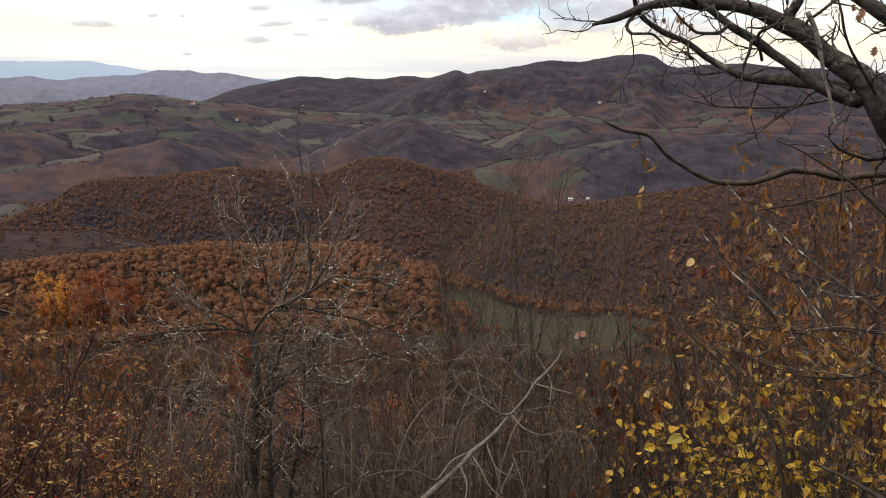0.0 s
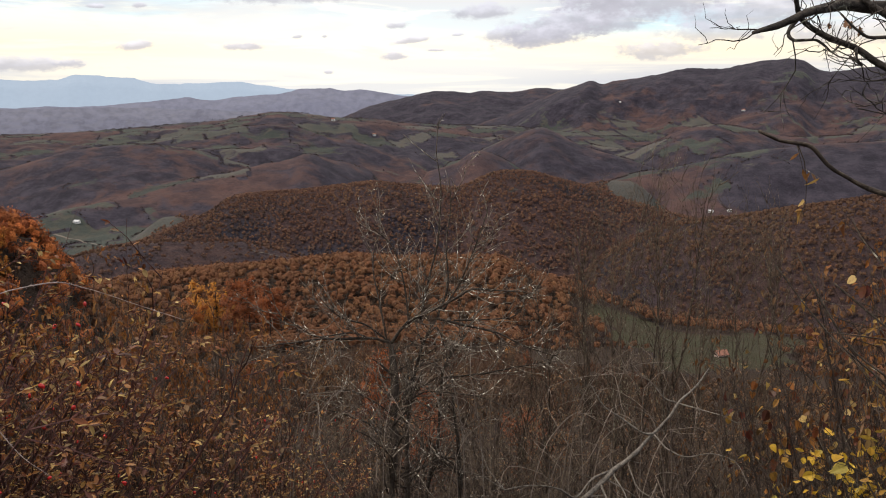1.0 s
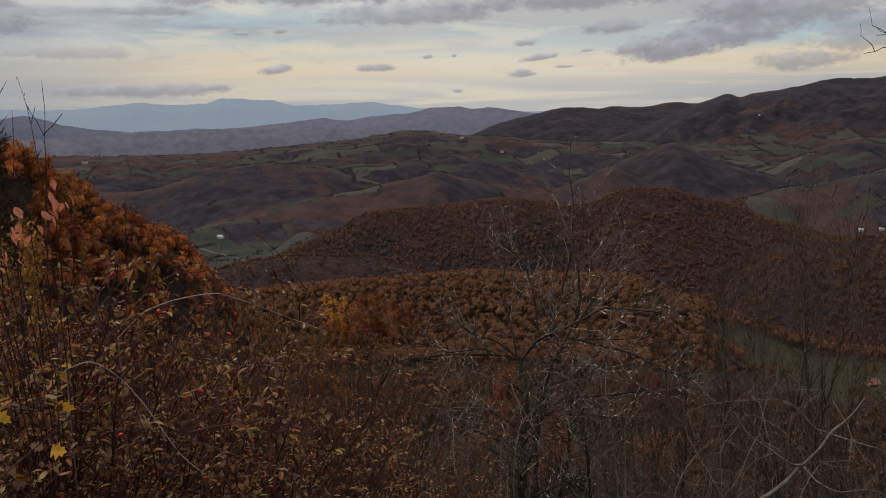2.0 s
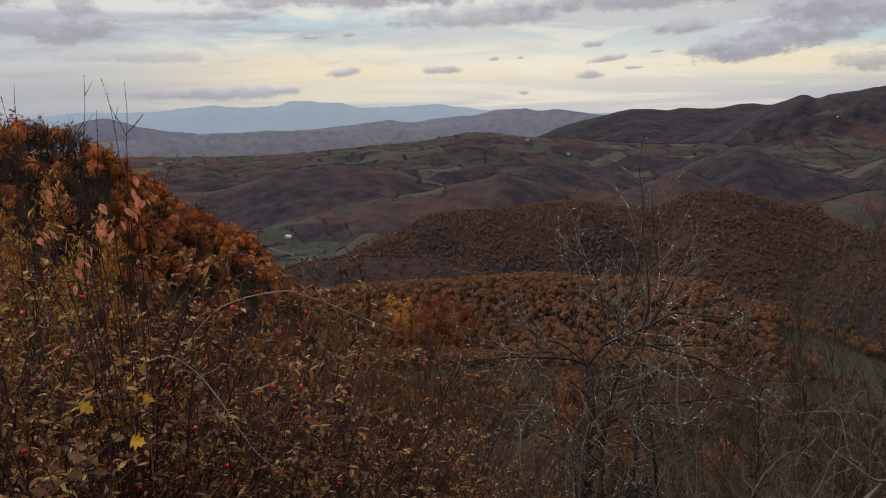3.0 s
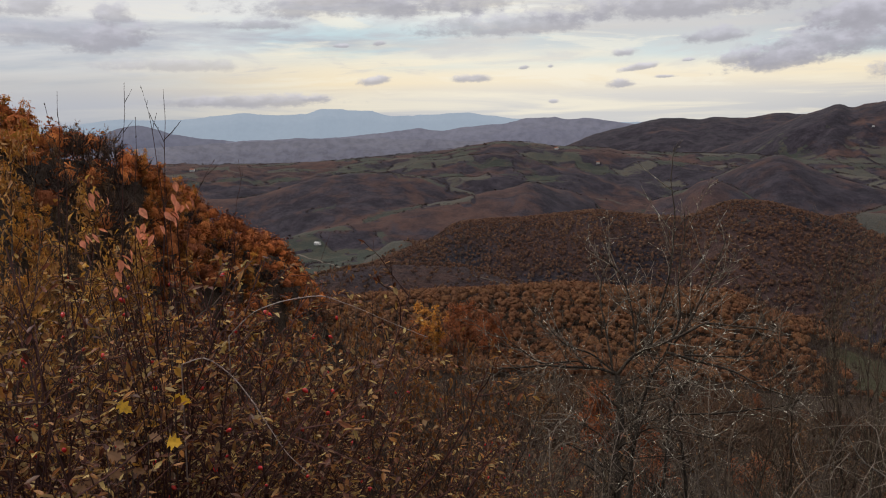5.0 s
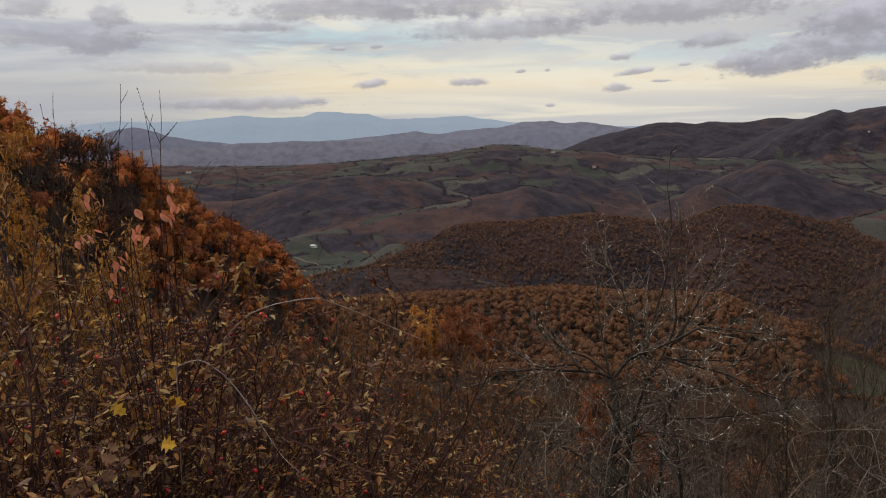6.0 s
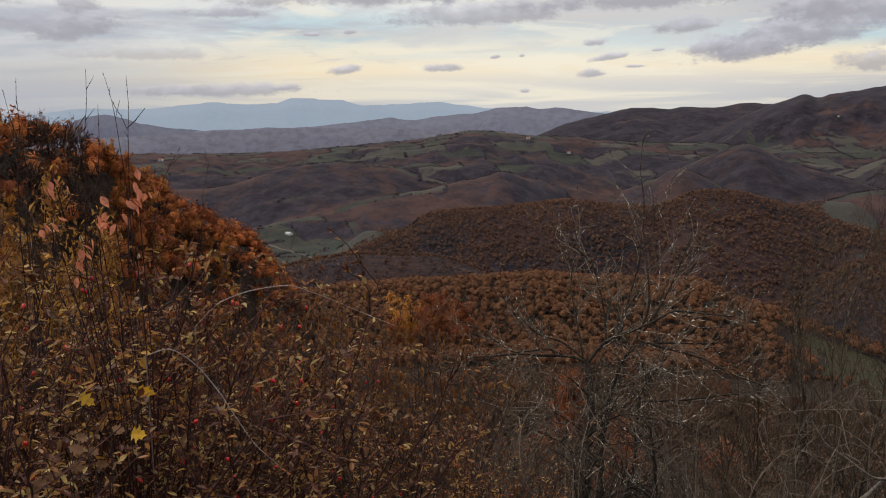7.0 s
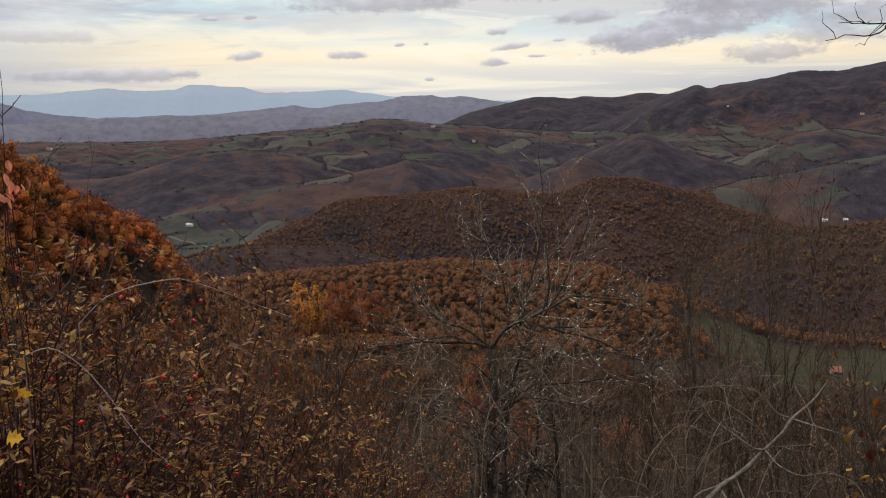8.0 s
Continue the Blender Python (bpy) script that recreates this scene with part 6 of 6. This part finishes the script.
        SAPLINGS.put(x, y, z, h, 0.85)
    # thicket down the slope
    for _ in range(190):
        az, r = rng.uniform(-42, 32), 5.6 * math.exp(rng.uniform(0, 1.35))
        if (r < 6.6 and -8 < az < 13) or (r < 9 and -19 < az < -6):
            continue
        x, y, z, h = top_height(az, r, rng.uniform(-25, -18.5))
        (SHRUBS if r < 10 else SHRUBS_FAR).put(x, y, z, min(max(h, 1.3), 4.2), 1.1)
    for _ in range(16):
        x, y, z, h = top_height(rng.uniform(-41, -32.5), rng.uniform(6, 11), rng.uniform(-16.5, -12.5))
        SHRUBS.put(x, y, z, h, 0.75)
    # pale bramble canes that arch through the thicket
    for _ in range(38):
        x, y, z, h = top_height(rng.uniform(-27, 13), rng.uniform(4.6, 7.2), rng.uniform(-25.5, -18))
        thing = empty("bramble_cane", "thin pale bare cane arching through the thicket", "cane", "canes in the thicket", (x, y, z - 0.05), rng.uniform(0, 360))
        h = min(max(h, 0.9), 3.2)
        way = rng.uniform(0.4, 1.1)
        points = [(0, 0, 0), (0.05 * way, 0.04, h * 0.55), (0.22 * way, 0.05, h * 0.88), (0.5 * way, rng.normal(0, 0.1), h), (0.8 * way, rng.normal(0, 0.2), h - 0.22 * way), (1.0 * way, rng.normal(0, 0.2), h - 0.6 * way)]
        body = stem(points, 0.0046, 0.0017)
        part("stem", wood_mesh("stem", [body], CANE_DULL, 5), thing)
        many("twigs", wood_mesh("twigs", offshoots(rng, [body], 3.5, (0.08, 0.3), 45, 0.6, 0.1, 0.05, 3, 0.45, 0.002, 16), CANE_DULL, 3), thing)


def plant_trees():
    rng = np.random.default_rng(91)
    count = 0
    while count < 290:
        az, r = rng.uniform(-62, -34.5), math.sqrt(rng.uniform(24 ** 2, 150 ** 2))
        edge = float(np.interp(az, [-64, -33.5], [58, 185]))
        if not edge * 0.55 < r < edge * 1.04:
            continue
        x, y, z, _ = top_height(az, r, 0)
        tall = rng.uniform(4.0, 6.2) * (0.75 if r < 50 else 1.0)
        pick = rng.random()
        dark = -51.5 < az < -46 and r > edge * 0.6 or pick < 0.16
        gold = az < -51 and edge * 0.45 < r < edge * 0.9
        kind = BROWN_TREES if dark else GOLD_TREES if gold and pick < 0.7 or pick > 0.9 else RUST_TREES
        kind.put(x, y, z - 0.3, tall, rng.uniform(0.75, 1.05))
        count += 1
    for az, r, el in ((-57, 22, 1.5), (-54.2, 24, -1.2), (-52.6, 21, -4.6), (-50.6, 23, -5.2), (-55.5, 19, -4.0), (-49.2, 20, -7.8)):
        x, y, z, h = top_height(az, r, el)
        OCHRE_TREES.put(x, y, z, h, 0.55)
    # the bright tree and the dark red one beside it, on the slope below
    for az, r, el, kind in ((-26.5, 225, -12.9, GOLD_TREES), (-25.6, 220, -13.1, GOLD_TREES), (-26.0, 210, -13.7, GOLD_TREES), (-24.5, 215, -13.5, RED_TREES), (-23.4, 210, -13.3, RED_TREES), (-22.4, 205, -13.8, RED_TREES), (-23.8, 195, -14.4, RED_TREES), (-22.2, 190, -14.8, RED_TREES), (-24.8, 190, -14.9, RED_TREES), (-21.1, 205, -14.6, RED_TREES), (-27.3, 200, -14.4, RUST_TREES), (-28.3, 112, -14.6, BROWN_TREES), (-31.5, 118, -13.4, BROWN_TREES), (-6.2, 150, -17.8, BROWN_TREES), (-9.5, 140, -19.2, RED_TREES), (-3.0, 132, -21.0, RED_TREES), (-4.6, 140, -20.4, GOLD_TREES)):
        x, y, z, h = top_height(az, r, el)
        kind.put(x, y, z, max(h, 5.0), 1.1 if r > 185 else 0.7)
    for _ in range(210):
        az, r = rng.uniform(-47, 34), 22 * math.exp(rng.uniform(0, 1.7))
        if az < -35 and r > 75:
            continue
        x, y, z, h = top_height(az, r, -17)
        tall = min(rng.uniform(4.5, 8.0) * (0.6 if r < 45 else 1.0), h)
        if tall > 2.5:
            (BARE_TREES if rng.random() < 0.78 or az > 1 else BROWN_TREES if rng.random() < 0.6 else RED_TREES).put(x, y, z, tall, 1.0)


plant_rows()
plant_trees()


# ---- single leaves that stand out on the bank ----
MAPLE_TIPS = [(-1.94, 1.56, 0.79), (-1.83, 1.67, 0.79), (-1.82, 1.62, 0.67)]
OAK_TIPS = [(-1.89, 1.49, 0.71), (-1.86, 1.50, 0.67), (-1.84, 1.50, 0.63), (-1.85, 1.42, 0.65), (-1.88, 1.37, 0.64), (-1.87, 1.32, 0.65), (-1.83, 1.56, 0.71), (-1.90, 1.47, 0.68), (-1.86, 1.30, 0.63)]
CORNEL_TIPS = [(-2.07, 1.67, 1.37), (-1.92, 1.83, 1.35), (-1.96, 1.77, 1.27), (-2.08, 1.65, 1.28), (-2.01, 1.71, 1.20), (-2.02, 1.69, 1.17), (-1.93, 1.81, 1.30), (-2.00, 1.74, 1.28)]


def build_leaf_sprigs():
    rng = np.random.default_rng(111)
    maple = ((0.0, 0.06), (0.10, 0.42), (0.22, 0.20), (0.42, 0.55), (0.52, 0.22), (0.74, 0.30), (0.80, 0.12), (1.0, 0.0))
    for spots_at, size, outline, mat, label in (
            (MAPLE_TIPS, (0.05, 0.058), maple, LEAF_MAPLE, "small maple shoot with bright yellow leaves"),
            (OAK_TIPS, (0.035, 0.05), LOBED, LEAF_OAK, "oak shoot with withered tan lobed leaves")):
        thing = empty("leafy_shoot", label, "shoot", "leafy shoots on the bank")
        tops = np.array(spots_at)
        foot = np.array([tops[:, 0].mean() * 1.3, tops[:, 1].mean() * 1.3, 0.0])
        foot[2] = float(land(foot[:1], foot[1:2])[0])
        for top in tops:
            middle = foot * 0.35 + top * 0.65 + np.array([0.03, 0.0, -0.05])
            part("stem", wood_mesh("stem", [stem([foot, middle, top], 0.003, 0.0012)], BARK_BROWN, 5), thing)
            ways = np.array([[0.75, 0.35, -0.1]])
            part("leaf", leaves_mesh("leaf", rng, top[None], ways, size, mat, outline, 0.2, 0.25, 0.12, 0.25, (0.9, -1.0, 0.6)), thing)
    # cornel with salmon-red pointed leaves in small hanging groups
    thing = empty("cornel_shrub", "cornel shrub with salmon-red pointed hanging leaves", "shrub")
    for x, y, z in CORNEL_TIPS:
        top = np.array([x, y, z])
        foot = np.array([-2.75, 2.42, float(land(np.array([-2.75]), np.array([2.42]))[0])])
        path = stem([foot, foot * 0.4 + top * 0.6 + np.array([0.04, 0.05, 0.1]), top], 0.004, 0.0014)
        part("stem", wood_mesh("stem", [path], BARK_RED, 5), thing)
        places = top + rng.normal(0, 0.022, (5, 3))
        for place in places:
            ways = np.array([[rng.normal(0.3, 0.5), rng.normal(0, 0.3), -0.6]])
            part("leaf", leaves_mesh("leaf", rng, place[None], ways, (0.028, 0.042), LEAF_RED, ((0.0, 0.0), (0.2, 0.2), (0.45, 0.27), (0.75, 0.15), (1.0, 0.0)), 0.5, 0.3, 0.35, 0.4), thing)


build_leaf_sprigs()


# ---- far houses and tracks ----
WHITEWASH, n, s = material("whitewash", 0.9)
place = n.add("ShaderNodeTexCoord").outputs["Object"]
n.put(s.inputs["Base Color"], n.mix(n.span(n.noise(place, 0.6, 5.0), 0.35, 0.7), (0.78, 0.76, 0.72), (0.60, 0.57, 0.53)))
PINK_WASH, n, s = material("pink_wash", 0.9)
place = n.add("ShaderNodeTexCoord").outputs["Object"]
n.put(s.inputs["Base Color"], n.mix(n.span(n.noise(place, 1.2, 5.0), 0.35, 0.7), (0.46, 0.36, 0.31), (0.34, 0.25, 0.21)))
ROOF_TILE, n, s = material("roof_tile", 0.85)
place = n.add("ShaderNodeTexCoord").outputs["Object"]
n.put(s.inputs["Base Color"], n.mix(n.span(n.noise(place, 1.5, 5.0), 0.35, 0.7), (0.24, 0.10, 0.065), (0.15, 0.07, 0.05)))
ROOF_GREY, n, s = material("roof_grey", 0.6)
place = n.add("ShaderNodeTexCoord").outputs["Object"]
n.put(s.inputs["Base Color"], n.mix(n.span(n.noise(place, 1.5, 5.0), 0.35, 0.7), (0.50, 0.50, 0.50), (0.36, 0.36, 0.37)))
WINDOW_DARK, n, s = material("window_dark", 0.15)
s.inputs["Base Color"].default_value = (0.02, 0.022, 0.025, 1)
DIRT, n, s = material("dirt_track", 0.95)
place = n.add("ShaderNodeTexCoord").outputs["Object"]
n.put(s.inputs["Base Color"], n.mix(n.span(n.noise(place, 0.5, 6.0), 0.35, 0.7), (0.13, 0.105, 0.085), (0.085, 0.068, 0.054)))


def slab(corners, depth):
    """Points and triangles of a flat piece with thickness, from four corners."""
    a = np.array(corners, float)
    nrm = np.cross(a[1] - a[0], a[3] - a[0])
    nrm = nrm / np.linalg.norm(nrm) * depth
    v = np.concatenate([a, a - nrm])
    quads = [(0, 1, 2, 3), (7, 6, 5, 4), (0, 4, 5, 1), (1, 5, 6, 2), (2, 6, 7, 3), (3, 7, 4, 0)]
    return v, np.array([t for q in quads for t in ((q[0], q[1], q[2]), (q[0], q[2], q[3]))])


def house(x, y, turn, long, deep, wall, roof_mat, label, name="house"):
    z = float(land(np.array([x]), np.array([y]))[0])
    thing = empty(name, label, "building", "far farm buildings", (x, y, z - 0.8), turn)
    h, rise, half, wide = wall + 0.8, deep * 0.32, deep / 2, long / 2
    v = np.array([(-wide, -half, 0), (wide, -half, 0), (wide, half, 0), (-wide, half, 0), (-wide, -half, h), (wide, -half, h), (wide, half, h), (-wide, half, h), (-wide, 0, h + rise), (wide, 0, h + rise)], float)
    t = np.array([(0, 1, 5), (0, 5, 4), (1, 2, 6), (1, 6, 5), (2, 3, 7), (2, 7, 6), (3, 0, 4), (3, 4, 7), (5, 6, 9), (7, 4, 8), (4, 5, 9), (4, 9, 8), (6, 7, 8), (6, 8, 9), (0, 2, 1), (0, 3, 2)])
    part("wall", mesh_from("wall", v, t, PINK_WASH if "pink" in label else WHITEWASH), thing)
    for side in (-1, 1):
        over = 0.5
        low = h - rise * over / half
        corners = [(-wide - 0.4, side * (half + over), low + 0.1), (wide + 0.4, side * (half + over), low + 0.1), (wide + 0.4, 0, h + rise + 0.1), (-wide - 0.4, 0, h + rise + 0.1)]
        part("roof", mesh_from("roof", *slab(corners if side < 0 else corners[::-1], 0.12), roof_mat), thing)
    for k in range(max(2, int(long / 4))):
        wx = -wide + long * (k + 0.5) / max(2, int(long / 4))
        corners = [(wx - 0.5, -half - 0.03, h - 1.9), (wx + 0.5, -half - 0.03, h - 1.9), (wx + 0.5, -half - 0.03, h - 0.7), (wx - 0.5, -half - 0.03, h - 0.7)]
        part("window", mesh_from("window", *slab(corners, 0.06), WINDOW_DARK), thing)
    return thing


HOUSES = [
    (-644.6, 951.7, -8, 9, 5, 2.2, ROOF_GREY, "long white farm barn with a pale grey roof"),
    (119.1, 2311.5, 5, 5, 3.5, 2, ROOF_GREY, "white building high on the dark mountain side"),
    (-1340.3, 1473.0, 20, 10, 8, 4, ROOF_TILE, "small white house on the far farmland"),
    (177.0, 1075.1, -20, 6, 4, 1.6, ROOF_GREY, "low pale building in the far valley"),
    (199.1, 1070.3, -20, 5, 4, 1.5, ROOF_GREY, "low pale building in the far valley"),
    (35.8, 190.7, 25, 2.2, 1.8, 1.1, ROOF_TILE, "small pink-white shed with a tiled roof at the meadow"),
    # made-up house, put where a pale bush stands
    (-65.4, 668.6, 10, 4, 3.2, 2, ROOF_TILE, "small pink-washed house in place of a pale bush among rust-brown trees"),
    (-457.3, 1815.4, 10, 8, 6, 3.5, ROOF_TILE, "small house with a tiled roof on the long ridge"),
    (425.9, 2201.4, 0, 8, 6, 3.5, ROOF_TILE, "small house with a tiled roof under the mountain"),
    (-581.8, 1903, 0, 8, 6, 3.5, ROOF_TILE, "small house with a tiled roof on the long ridge"),
]
for x, y, turn, long, deep, wall, roof_mat, label in HOUSES:
    house(x, y, turn, long, deep, wall, roof_mat, label)


def track(points, wide, label):
    """A dirt track that follows the ground."""
    p = np.array(points, float)
    s = np.concatenate([[0], np.cumsum(np.linalg.norm(np.diff(p, axis=0), axis=1))])
    fine = np.linspace(0, s[-1], 60)
    q = np.stack([curve(fine, s, p[:, 0]), curve(fine, s, p[:, 1])], -1)
    d = np.gradient(q, axis=0)
    d /= np.linalg.norm(d, axis=1)[:, None]
    nrm = np.stack([-d[:, 1], d[:, 0]], -1)
    half = wide * (0.5 + 0.15 * rough(fine, fine * 0, 20, 2, 91))[:, None]
    rows = [np.concatenate([q + nrm * half * k, (land(*(q + nrm * half * k).T) + 0.5)[:, None]], 1) for k in (-1, 0, 1)]
    verts = np.concatenate(rows)
    m = len(fine)
    i, j = np.meshgrid(np.arange(2), np.arange(m - 1), indexing="ij")
    a = (i * m + j).ravel()
    tris = np.concatenate([np.stack([a, a + 1, a + m], -1), np.stack([a + 1, a + m + 1, a + m], -1)])
    tagged(new("track", mesh_from("track", verts, tris, DIRT, True)), label, "track", kind="structure")


track([(-184.4, 433.7), (-175.0, 439.6), (-165.9, 445.1)], 1.2, "pale dirt track across the dark hillside")
track([(-654.2, 916.1), (-600.3, 890.9), (-524.1, 826.1)], 3.0, "pale farm track between far fields")
